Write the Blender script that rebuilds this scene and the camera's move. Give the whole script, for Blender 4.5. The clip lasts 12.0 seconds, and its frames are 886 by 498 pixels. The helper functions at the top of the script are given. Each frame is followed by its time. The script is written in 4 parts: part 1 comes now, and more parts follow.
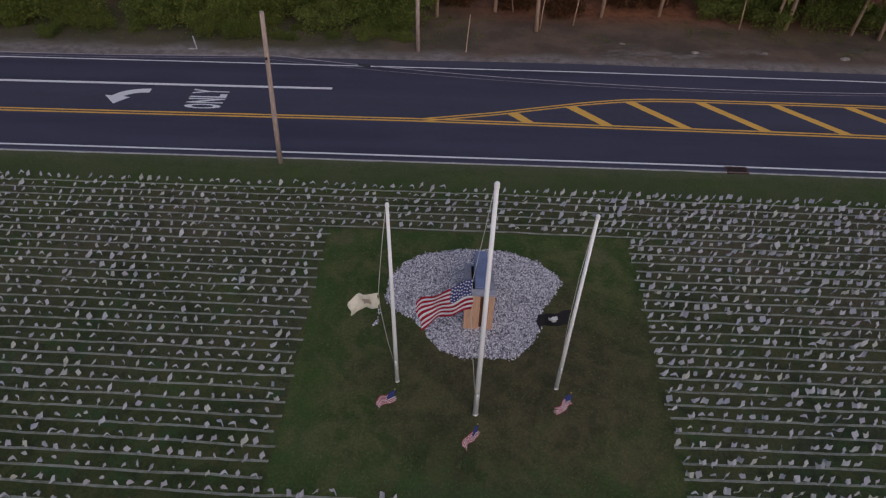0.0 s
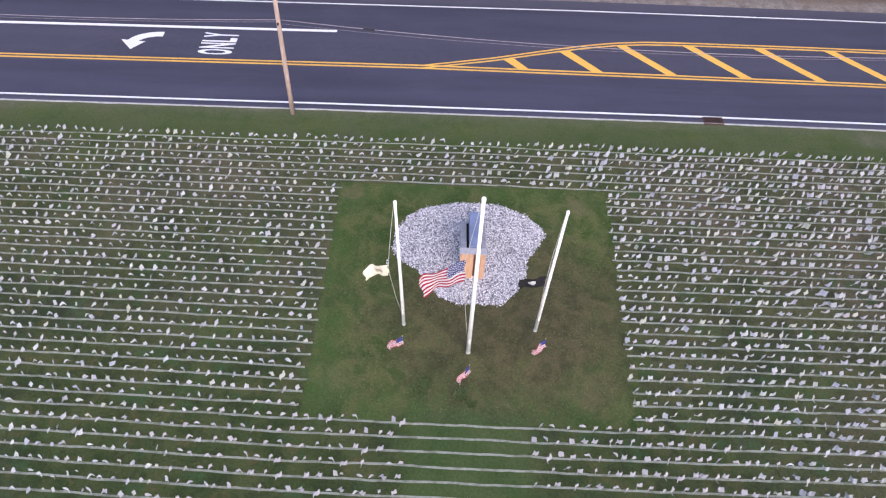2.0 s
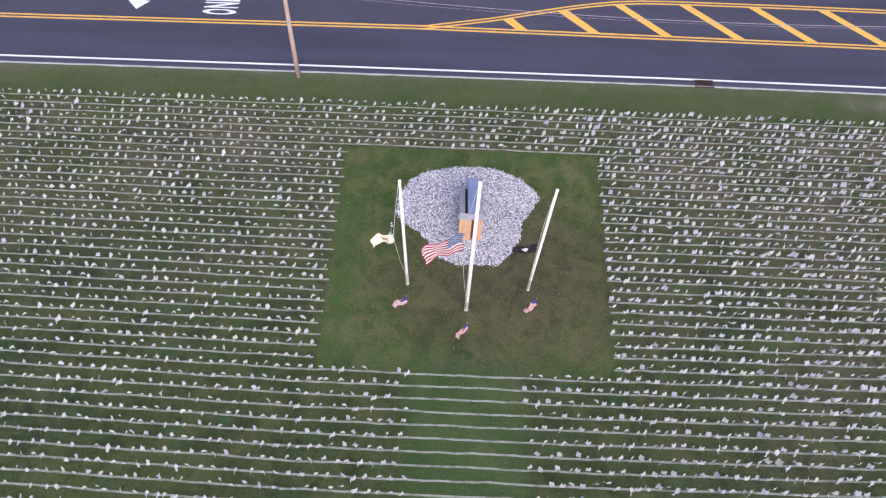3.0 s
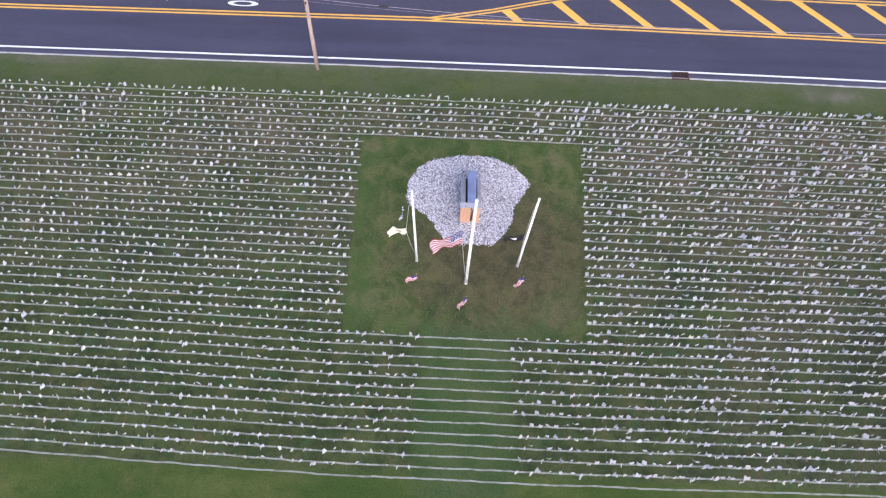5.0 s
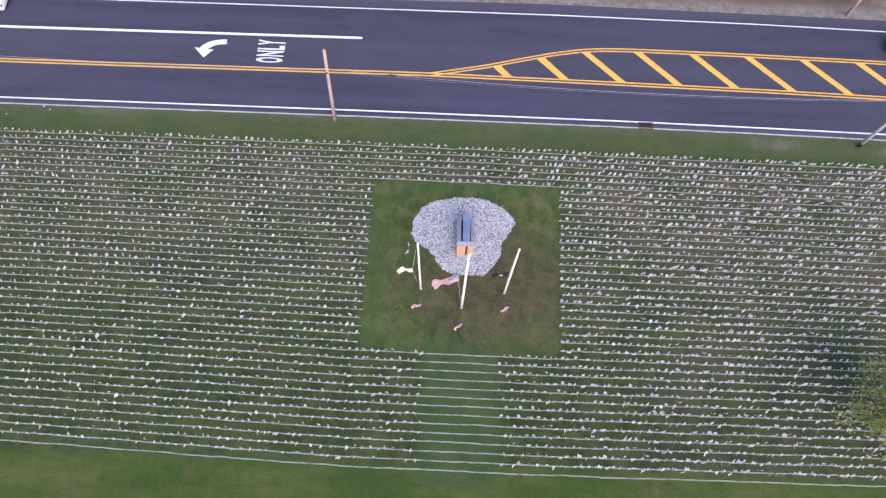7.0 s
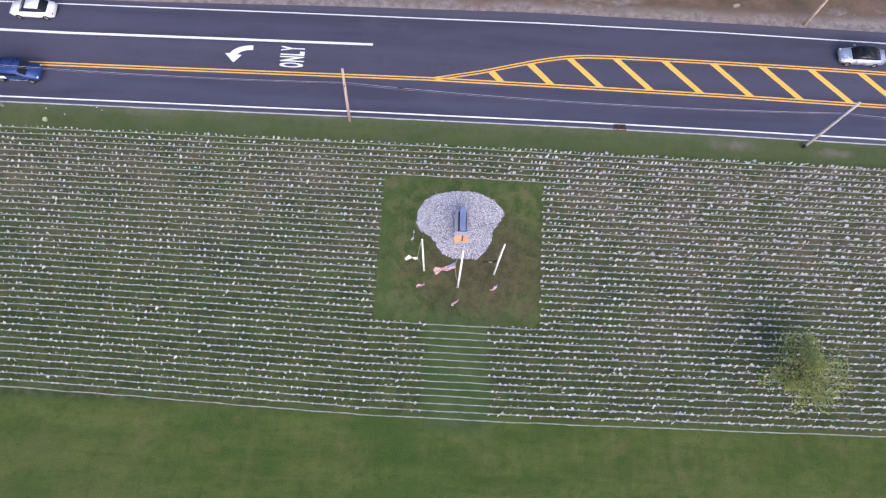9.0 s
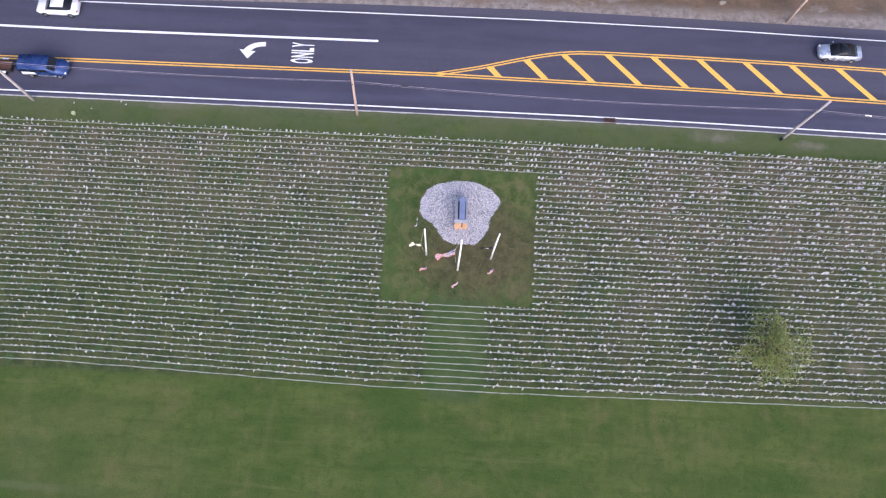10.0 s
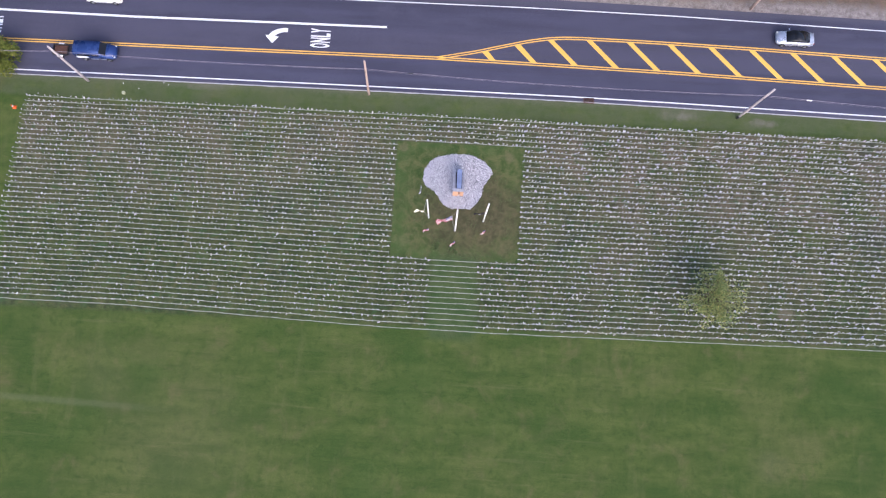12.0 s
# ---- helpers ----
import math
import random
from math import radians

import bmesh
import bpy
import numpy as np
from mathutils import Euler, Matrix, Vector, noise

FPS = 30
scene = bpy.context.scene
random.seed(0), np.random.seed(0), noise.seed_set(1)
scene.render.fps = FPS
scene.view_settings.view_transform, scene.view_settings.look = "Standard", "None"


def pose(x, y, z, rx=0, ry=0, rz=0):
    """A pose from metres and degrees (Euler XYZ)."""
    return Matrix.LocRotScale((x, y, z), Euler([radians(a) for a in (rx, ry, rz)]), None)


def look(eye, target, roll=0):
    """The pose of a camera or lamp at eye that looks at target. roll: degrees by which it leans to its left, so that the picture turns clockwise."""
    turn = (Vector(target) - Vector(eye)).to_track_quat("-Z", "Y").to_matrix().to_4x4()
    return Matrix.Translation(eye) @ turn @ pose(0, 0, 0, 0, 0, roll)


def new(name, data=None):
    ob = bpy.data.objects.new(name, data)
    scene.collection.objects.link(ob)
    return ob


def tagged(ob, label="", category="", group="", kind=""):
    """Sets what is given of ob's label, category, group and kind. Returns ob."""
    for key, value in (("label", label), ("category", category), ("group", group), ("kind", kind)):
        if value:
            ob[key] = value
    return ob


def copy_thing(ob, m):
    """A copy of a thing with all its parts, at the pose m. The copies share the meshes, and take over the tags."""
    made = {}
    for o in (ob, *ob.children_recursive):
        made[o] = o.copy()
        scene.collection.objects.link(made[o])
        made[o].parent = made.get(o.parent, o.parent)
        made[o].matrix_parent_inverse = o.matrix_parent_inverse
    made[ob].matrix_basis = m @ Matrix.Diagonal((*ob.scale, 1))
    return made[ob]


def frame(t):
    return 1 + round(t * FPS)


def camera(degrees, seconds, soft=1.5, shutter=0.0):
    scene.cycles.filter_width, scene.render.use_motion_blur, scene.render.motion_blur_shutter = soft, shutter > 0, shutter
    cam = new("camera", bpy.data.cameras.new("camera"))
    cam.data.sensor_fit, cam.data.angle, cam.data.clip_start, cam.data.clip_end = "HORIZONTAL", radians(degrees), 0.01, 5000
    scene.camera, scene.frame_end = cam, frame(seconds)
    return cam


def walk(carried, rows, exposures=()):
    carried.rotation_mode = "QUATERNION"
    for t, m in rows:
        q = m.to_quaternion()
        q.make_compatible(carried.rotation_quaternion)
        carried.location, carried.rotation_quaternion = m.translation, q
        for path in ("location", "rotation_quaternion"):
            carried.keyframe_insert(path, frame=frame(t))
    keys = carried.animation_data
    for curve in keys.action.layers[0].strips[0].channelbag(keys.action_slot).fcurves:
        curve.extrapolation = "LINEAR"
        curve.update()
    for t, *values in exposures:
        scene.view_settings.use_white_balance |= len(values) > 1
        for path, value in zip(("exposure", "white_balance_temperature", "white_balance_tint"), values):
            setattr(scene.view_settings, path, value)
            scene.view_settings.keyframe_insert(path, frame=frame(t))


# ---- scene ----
cam = camera(71.5, 12.0, 1.25)

# seconds, x, y, z, yaw, pitch, roll: a slow climb over the flag field while the lens tips down
ROWS = [
    (0, -1.22, -13.43, 21.36, 0.89, -42.97, 1.30),
    (0.5, -1.18, -13.53, 22.86, 0.73, -45.68, 1.44),
    (1, -1.15, -13.61, 24.27, 0.50, -48.32, 1.67),
    (1.5, -1.15, -13.67, 25.64, 0.67, -50.90, 1.55),
    (2, -1.16, -13.71, 27.02, 0.76, -53.67, 1.44),
    (2.5, -1.18, -13.74, 28.46, 0.74, -56.62, 1.46),
    (3, -1.21, -13.75, 29.98, 0.49, -59.85, 1.68),
    (3.2, -1.22, -13.75, 30.62, 0.32, -61.14, 1.90),
    (4.8, -1.38, -13.71, 36.34, 0.37, -66.66, 1.96),
    (5, -1.40, -13.69, 37.14, 0.52, -66.70, 1.78),
    (5.5, -1.45, -13.66, 39.19, 0.45, -66.78, 1.84),
    (6, -1.50, -13.62, 41.35, 0.16, -66.92, 2.12),
    (6.5, -1.54, -13.59, 43.58, 0.14, -67.37, 2.17),
    (7, -1.58, -13.54, 45.89, 0.05, -68.17, 2.22),
    (9, -1.61, -13.40, 55.64, -0.27, -73.05, 2.87),
    (9.5, -1.57, -13.38, 58.20, -0.09, -74.45, 2.79),
    (10, -1.52, -13.36, 60.83, 0.16, -75.75, 2.54),
    (10.5, -1.45, -13.35, 63.54, 0.19, -77.03, 2.65),
    (11, -1.35, -13.36, 66.37, 0.10, -78.54, 2.64),
    (11.5, -1.22, -13.38, 69.36, 0.39, -80.00, 2.40),
    (12, -1.07, -13.41, 72.56, 1.30, -81.29, 1.67),
]
EXPOSURES = [(0.0, -0.92, 6100, 19), (0.2, -0.13, 6100, 19), (0.4, 0.42, 6100, 19), (0.7, 0.68, 6100, 19), (3.0, 0.84, 6080, 19), (5.0, 0.94, 5950, 19), (7.0, 0.92, 5950, 19), (9.0, 0.95, 6010, 19), (12.0, 1.08, 6000, 19)]
walk(cam, [(t, pose(x, y, z, 90 + pitch, 0, yaw) @ pose(0, 0, 0, 0, 0, roll)) for t, x, y, z, yaw, pitch, roll in ROWS], EXPOSURES)

# ---- light: a pale overcast evening sky ----
SUN_UP, SUN_AZ = radians(41), radians(163)
world = bpy.data.worlds.new("sky")
scene.world = world
world.use_nodes = True
wn = world.node_tree.nodes
sky = wn.new("ShaderNodeTexSky")
sky.sky_type = "NISHITA"
sky.sun_disc = False
sky.sun_elevation, sky.sun_rotation = SUN_UP, SUN_AZ
sky.dust_density = 3.0
wn["Background"].inputs["Strength"].default_value = 0.15
world.node_tree.links.new(sky.outputs[0], wn["Background"].inputs["Color"])
sun = new("sun", bpy.data.lights.new("sun", "SUN"))
sun.data.energy, sun.data.angle, sun.data.color = 0.80, radians(75), (1.0, 0.93, 0.86)
SUN_WAY = Vector((math.sin(SUN_AZ) * math.cos(SUN_UP), math.cos(SUN_AZ) * math.cos(SUN_UP), math.sin(SUN_UP)))
sun.matrix_world = look(SUN_WAY * 80, (0, 0, 0))


# ---- materials ----
class Shade:
    """A node material with a few short-hands."""

    def __init__(self, name, rough=0.8, metal=0.0):
        self.mat = bpy.data.materials.new(name)
        self.mat.use_nodes = True
        self.tree = self.mat.node_tree
        self.bsdf = self.tree.nodes["Principled BSDF"]
        self.bsdf.inputs["Roughness"].default_value = rough
        self.bsdf.inputs["Metallic"].default_value = metal
        self.bsdf.inputs["Specular IOR Level"].default_value = 0.25
        self.pos = None

    def node(self, kind, **inputs):
        n = self.tree.nodes.new(kind)
        for key, value in inputs.items():
            self.put(n.inputs[key.replace("_", " ")], value)
        return n

    def put(self, socket, value):
        if isinstance(value, bpy.types.NodeSocket):
            self.tree.links.new(value, socket)
        else:
            socket.default_value = value

    def place(self):
        if self.pos is None:
            self.pos = self.node("ShaderNodeNewGeometry").outputs["Position"]
        return self.pos

    def local(self):
        return self.node("ShaderNodeTexCoord").outputs["Object"]

    def stretch(self, where, x, y, z):
        n = self.node("ShaderNodeVectorMath", Vector=where)
        n.operation = "MULTIPLY"
        n.inputs[1].default_value = (x, y, z)
        return n.outputs[0]

    def noise(self, scale, detail=4.0, rough=0.6, where=None, warp=0.0):
        return self.node("ShaderNodeTexNoise", Vector=where or self.place(), Scale=scale, Detail=detail, Roughness=rough, Distortion=warp).outputs["Fac"]

    def ramp(self, fac, low, high, a=0.0, b=1.0):
        n = self.node("ShaderNodeMapRange", Value=fac)
        n.interpolation_type = "SMOOTHSTEP"
        for key, value in (("From Min", low), ("From Max", high), ("To Min", a), ("To Max", b)):
            self.put(n.inputs[key], value)
        return n.outputs[0]

    def mix(self, fac, a, b):
        n = self.node("ShaderNodeMix")
        n.data_type = "RGBA"
        self.put(n.inputs[0], fac)
        for socket, value in ((n.inputs[6], a), (n.inputs[7], b)):
            self.put(socket, (*value, 1) if isinstance(value, tuple) else value)
        return n.outputs[2]

    def math(self, op, a, b=0.0):
        n = self.node("ShaderNodeMath")
        n.operation = op
        self.put(n.inputs[0], a)
        self.put(n.inputs[1], b)
        return n.outputs[0]

    def axis(self, k, where=None):
        return self.node("ShaderNodeSeparateXYZ", Vector=where or self.place()).outputs[k]

    def island(self):
        return self.node("ShaderNodeNewGeometry").outputs["Random Per Island"]

    def each(self):
        return self.node("ShaderNodeObjectInfo").outputs["Random"]

    def bump(self, height, strength, distance):
        n = self.node("ShaderNodeBump", Height=height, Strength=strength, Distance=distance)
        self.put(self.bsdf.inputs["Normal"], n.outputs[0])

    def done(self, colour, rough=None):
        self.put(self.bsdf.inputs["Base Color"], (*colour, 1) if isinstance(colour, tuple) else colour)
        if rough is not None:
            self.put(self.bsdf.inputs["Roughness"], rough)
        return self.mat


def simple(name, colour, vary=0.12, scale=6.0, rough=0.7, metal=0.0, bump=0.0, own=False):
    """A plain surface with uneven tone at two scales."""
    s = Shade(name, rough, metal)
    where = s.local() if own else None
    big, fine = s.noise(scale, 3, 0.5, where), s.noise(scale * 9, 4, 0.7, where)
    both = s.math("ADD", s.math("MULTIPLY", big, 0.6), s.math("MULTIPLY", fine, 0.4))
    dark = tuple(c * (1 - 2.2 * vary) for c in colour)
    light = tuple(min(1, c * (1 + 1.6 * vary)) for c in colour)
    if bump:
        s.bump(fine, 0.5, bump)
    return s.done(s.mix(s.ramp(both, 0.3, 0.7), dark, light), s.ramp(big, 0.3, 0.7, max(0.05, rough - 0.1), min(1, rough + 0.1)))


# edges of the flag field: rows run along x between these two gently bowed lines
FIELD_X = (-53.7, 60.0)
TOP_X, TOP_Y = (-54, 0, 11, 20, 60), (14.18, 14.16, 14.0, 13.93, 13.6)
LOW_X, LOW_Y = (-54, -40, -28, -8, 5, 60), (-10.80, -10.83, -11.18, -11.87, -11.96, -11.60)
PLOT = (-7.55, 8.05, -3.55, 10.75)      # the mown square left free of flags
WALKWAY = (-2.7, 2.9)                    # the gap in the flags that leads to it


def grass_material():
    s = Shade("mown_grass", 0.95)
    s.bsdf.inputs["Specular IOR Level"].default_value = 0.1
    x, y = s.axis(0), s.axis(1)
    broad, mid, fine = s.noise(0.07, 3, 0.55), s.noise(0.55, 5, 0.65), s.noise(9.0, 5, 0.75)
    blotch = s.noise(1.0, 5, 0.7, None, 0.4)
    strip = s.noise(0.5, 5, 0.65, s.stretch(s.place(), 0.3, 1.0, 1.0))
    lawn = s.mix(s.ramp(strip, 0.32, 0.68), (0.048, 0.078, 0.018), (0.078, 0.104, 0.027))
    lawn = s.mix(s.ramp(broad, 0.46, 0.66, 0.0, 0.35), lawn, (0.094, 0.106, 0.035))
    lawn = s.mix(s.ramp(broad, 0.46, 0.30, 0.0, 0.5), lawn, (0.046, 0.084, 0.020))
    lawn = s.mix(s.ramp(blotch, 0.52, 0.34, 0.0, 0.6), lawn, (0.036, 0.066, 0.016))
    lawn = s.mix(s.ramp(blotch, 0.56, 0.74, 0.0, 0.5), lawn, (0.112, 0.116, 0.042))
    lawn = s.mix(s.ramp(s.noise(0.28, 5, 0.7, None, 0.6), 0.52, 0.72, 0.0, 0.5), lawn, (0.116, 0.104, 0.046))
    # mower passes: long streaks along the rows, crossed by fainter ones
    wide = s.noise(0.16, 5, 0.62, s.stretch(s.place(), 0.6, 1.0, 1.0), 0.3)
    lawn = s.mix(s.ramp(wide, 0.50, 0.36, 0.0, 0.55), lawn, (0.034, 0.068, 0.015))
    lawn = s.mix(s.ramp(wide, 0.54, 0.70, 0.0, 0.4), lawn, (0.108, 0.110, 0.042))
    along = s.node("ShaderNodeVectorRotate", Vector=s.place(), Angle=radians(1.5))
    along.rotation_type = "Z_AXIS"
    streak = s.noise(0.75, 5, 0.7, s.stretch(along.outputs[0], 0.06, 1.0, 1.0))
    lawn = s.mix(s.ramp(streak, 0.56, 0.72, 0.0, 0.5), lawn, (0.114, 0.118, 0.046))
    lawn = s.mix(s.ramp(streak, 0.45, 0.30, 0.0, 0.55), lawn, (0.037, 0.068, 0.016))
    cross = s.noise(0.5, 5, 0.7, s.stretch(s.place(), 1.0, 0.16, 1.0))
    lawn = s.mix(s.ramp(cross, 0.54, 0.70, 0.0, 0.35), lawn, (0.106, 0.112, 0.042))
    lawn = s.mix(s.ramp(cross, 0.46, 0.32, 0.0, 0.4), lawn, (0.040, 0.072, 0.018))
    # one pale wheel track across the far corner of the lawn
    track = s.math("ABSOLUTE", s.math("SUBTRACT", s.math("ADD", y, s.math("MULTIPLY", s.math("ADD", x, 51.0), 0.033)), s.math("ADD", -21.9, s.math("MULTIPLY", s.math("SUBTRACT", mid, 0.5), 0.6))))
    lawn = s.mix(s.math("MULTIPLY", s.ramp(track, 0.6, 0.1, 0.0, 0.32), s.ramp(x, -30.0, -40.0)), lawn, (0.135, 0.142, 0.075))
    # thin trodden turf between the rows: greener towards the lawn, soil showing through towards the road
    turf = s.mix(s.ramp(mid, 0.36, 0.66), (0.036, 0.056, 0.019), (0.072, 0.086, 0.032))
    soil = s.math("ADD", s.ramp(y, -5.0, 10.0, 0.08, 0.9), s.math("MULTIPLY", s.ramp(x, 5.0, 20.0, 0.0, 0.5), s.ramp(y, -11.0, -3.0, 0.7, 1.0)))
    bare = s.math("MULTIPLY", s.ramp(s.noise(0.16, 5, 0.7), 0.34, 0.66, 0.12, 0.9), soil)
    turf = s.mix(bare, turf, (0.126, 0.105, 0.068))
    turf = s.mix(s.ramp(s.noise(0.11, 4, 0.65, None, 0.5), 0.52, 0.70, 0.0, 0.6), turf, (0.036, 0.050, 0.034))
    turf = s.mix(s.ramp(s.noise(0.24, 5, 0.65, s.stretch(s.place(), 0.8, 1.1, 1.0), 0.4), 0.53, 0.68, 0.0, 0.6), turf, (0.082, 0.106, 0.036))
    turf = s.mix(s.ramp(s.noise(2.6, 4, 0.7), 0.52, 0.72, 0.0, 0.55), turf, (0.044, 0.082, 0.021))
    turf = s.mix(s.ramp(s.noise(3.3, 4, 0.7), 0.56, 0.74, 0.0, 0.38), turf, (0.112, 0.110, 0.056))
    mottle = s.noise(1.15, 5, 0.72, None, 0.5)
    turf = s.mix(s.ramp(mottle, 0.49, 0.35, 0.0, 0.6), turf, (0.034, 0.040, 0.020))
    turf = s.mix(s.ramp(mottle, 0.53, 0.66, 0.0, 0.65), turf, (0.104, 0.090, 0.038))
    sprout = s.noise(0.75, 5, 0.72, s.stretch(s.place(), 1.0, 1.2, 1.0), 0.3)
    turf = s.mix(s.ramp(sprout, 0.53, 0.66, 0.0, 0.65), turf, (0.052, 0.098, 0.038))
    def band(v, low, high, soft):
        return s.math("MULTIPLY", s.ramp(v, low - soft, low + soft), s.math("SUBTRACT", 1.0, s.ramp(v, high - soft, high + soft)))
    rows = s.math("MULTIPLY", band(x, FIELD_X[0], FIELD_X[1], 0.5), band(y, -11.6, 13.9, 0.35))
    plot = s.math("MULTIPLY", band(x, PLOT[0], PLOT[1], 0.12), band(y, PLOT[2], PLOT[3], 0.12))
    walk_ = s.math("MULTIPLY", band(x, WALKWAY[0], WALKWAY[1], 0.7), band(y, -13.0, -3.0, 0.6))
    free = s.math("MAXIMUM", plot, walk_)
    rows = s.math("MULTIPLY", rows, s.math("SUBTRACT", 1.0, free))
    colour = s.mix(rows, lawn, turf)
    patchy = s.noise(0.8, 5, 0.7, None, 0.5)
    olive = s.mix(s.ramp(patchy, 0.38, 0.62), (0.040, 0.070, 0.020), (0.122, 0.122, 0.050))
    colour = s.mix(s.math("MULTIPLY", plot, 0.75), colour, olive)
    inner = s.math("MULTIPLY", band(x, PLOT[0] + 1.5, PLOT[1] - 1.4, 1.1), band(y, PLOT[2] + 1.4, PLOT[3] - 1.0, 1.0))
    rim_ = s.math("MULTIPLY", s.math("MULTIPLY", plot, s.math("SUBTRACT", 1.0, inner)), s.math("MULTIPLY", s.ramp(mid, 0.36, 0.60, 0.15, 0.85), s.ramp(x, 3.5, 7.5, 1.0, 0.35)))
    colour = s.mix(rim_, colour, (0.057, 0.096, 0.028))
    # dry, worn grass round the flagpoles and where the plot's corners were scuffed
    dx, dy = s.math("SUBTRACT", x, 2.3), s.math("SUBTRACT", y, 1.9)
    far = s.math("SQRT", s.math("ADD", s.math("MULTIPLY", s.math("MULTIPLY", dx, dx), 0.55), s.math("MULTIPLY", dy, dy)))
    worn = s.math("MULTIPLY", s.ramp(s.math("ADD", far, s.math("ADD", s.math("MULTIPLY", s.math("SUBTRACT", mid, 0.5), 9.0), s.math("MULTIPLY", s.math("SUBTRACT", blotch, 0.5), 4.0))), 7.4, 1.8), 0.9)
    colour = s.mix(s.math("MULTIPLY", worn, plot), colour, s.mix(s.ramp(blotch, 0.35, 0.65), (0.058, 0.056, 0.028), (0.104, 0.086, 0.046)))
    for px, py, pr, amount in ((-6.7, 9.9, 0.9, 0.6), (6.3, 9.2, 1.1, 0.7), (-6.2, -1.6, 1.6, 0.3), (5.6, -1.8, 1.6, 0.25), (36.9, -25.2, 3.0, 0.3), (-30.0, -26.0, 13.0, 0.2), (-40.0, -19.0, 5.0, 0.2)):
        ex, ey = s.math("SUBTRACT", x, px), s.math("SUBTRACT", y, py)
        away = s.math("SQRT", s.math("ADD", s.math("MULTIPLY", ex, ex), s.math("MULTIPLY", ey, ey)))
        spot = s.ramp(s.math("ADD", away, s.math("MULTIPLY", s.math("SUBTRACT", mid, 0.5), 3.0)), pr, 0.0, 0.0, amount)
        colour = s.mix(spot, colour, (0.135, 0.125, 0.062))
    # one scraped patch of soil among the rows
    ex, ey = s.math("MULTIPLY", s.math("SUBTRACT", x, 39.3), 0.65), s.math("SUBTRACT", y, -8.0)
    away = s.math("SQRT", s.math("ADD", s.math("MULTIPLY", ex, ex), s.math("MULTIPLY", ey, ey)))
    colour = s.mix(s.ramp(s.math("ADD", away, s.math("MULTIPLY", s.math("SUBTRACT", blotch, 0.5), 1.2)), 0.9, 0.2, 0.0, 0.6), colour, (0.17, 0.14, 0.10))
    # bare gritty verge beside the asphalt
    for px, py, pr in ((-31.3, 16.7, 3.6), (27.0, 15.9, 4.2), (37.0, 15.4, 3.2), (-14.0, 16.9, 1.5)):
        ex, ey = s.math("SUBTRACT", x, px), s.math("MULTIPLY", s.math("SUBTRACT", y, py), 4.0)
        away = s.math("SQRT", s.math("ADD", s.math("MULTIPLY", ex, ex), s.math("MULTIPLY", ey, ey)))
        spot = s.ramp(s.math("ADD", away, s.math("MULTIPLY", s.math("SUBTRACT", blotch, 0.5), 7.0)), pr, 0.0, 0.0, 0.9)
        colour = s.mix(spot, colour, (0.185, 0.165, 0.135))
    dry = s.math("MULTIPLY", s.ramp(s.math("ADD", y, s.math("MULTIPLY", s.math("SUBTRACT", blotch, 0.5), 1.6)), 15.9, 17.2), s.ramp(y, 19.0, 18.0))
    colour = s.mix(s.math("MULTIPLY", dry, 0.6), colour, (0.150, 0.145, 0.105))
    dull = s.math("MULTIPLY", band(y, 14.3, 17.3, 0.3), s.ramp(mid, 0.3, 0.65, 0.25, 0.75))
    colour = s.mix(dull, colour, (0.084, 0.099, 0.050))
    green = s.math("MULTIPLY", walk_, 0.6)
    colour = s.mix(green, colour, s.mix(s.ramp(mid, 0.35, 0.65), (0.036, 0.070, 0.026), (0.062, 0.090, 0.038)))
    tuft = s.ramp(fine, 0.3, 0.72, 0.76, 1.24)
    n = s.node("ShaderNodeHueSaturation", Value=tuft, Color=colour)
    s.bump(fine, 0.35, 0.04)
    return s.done(n.outputs[0])


def asphalt_material():
    """Worn asphalt: fine grit, cloudy patches, faint wheel paths and a paler middle strip."""
    s = Shade("asphalt", 0.85)
    grit, cloud = s.noise(60, 3, 0.8), s.noise(0.35, 4, 0.6, s.stretch(s.place(), 0.45, 1, 1), 0.3)
    patch = s.noise(0.5, 3, 0.55, s.stretch(s.place(), 0.07, 1, 1))
    fleck = s.noise(2.4, 4, 0.7)
    colour = s.mix(s.ramp(patch, 0.3, 0.7), (0.049, 0.049, 0.075), (0.066, 0.066, 0.101))
    colour = s.mix(s.ramp(cloud, 0.50, 0.72, 0.0, 0.4), colour, (0.082, 0.080, 0.114))
    colour = s.mix(s.ramp(cloud, 0.46, 0.30, 0.0, 0.35), colour, (0.046, 0.046, 0.070))
    y = s.axis(1)
    middle = s.math("MULTIPLY", s.ramp(y, 21.6, 22.6), s.ramp(y, 26.0, 24.6))
    colour = s.mix(s.math("MULTIPLY", middle, s.ramp(fleck, 0.35, 0.65, 0.25, 0.6)), colour, (0.079, 0.075, 0.104))
    shoulder = s.math("MAXIMUM", s.ramp(y, 28.9, 29.8), s.ramp(y, 17.5, 17.0))
    colour = s.mix(s.math("MULTIPLY", shoulder, 0.45), colour, (0.100, 0.095, 0.122))
    n = s.node("ShaderNodeHueSaturation", Value=s.ramp(grit, 0.3, 0.7, 0.8, 1.25), Color=colour)
    s.bump(grit, 0.4, 0.006)
    return s.done(n.outputs[0])


def marking_material(name, colour):
    s = Shade(name, 0.7)
    worn = s.math("MULTIPLY", s.ramp(s.noise(14, 5, 0.75), 0.56, 0.78), 0.45)
    return s.done(s.mix(worn, colour, tuple(c * 0.45 + 0.04 for c in colour)))


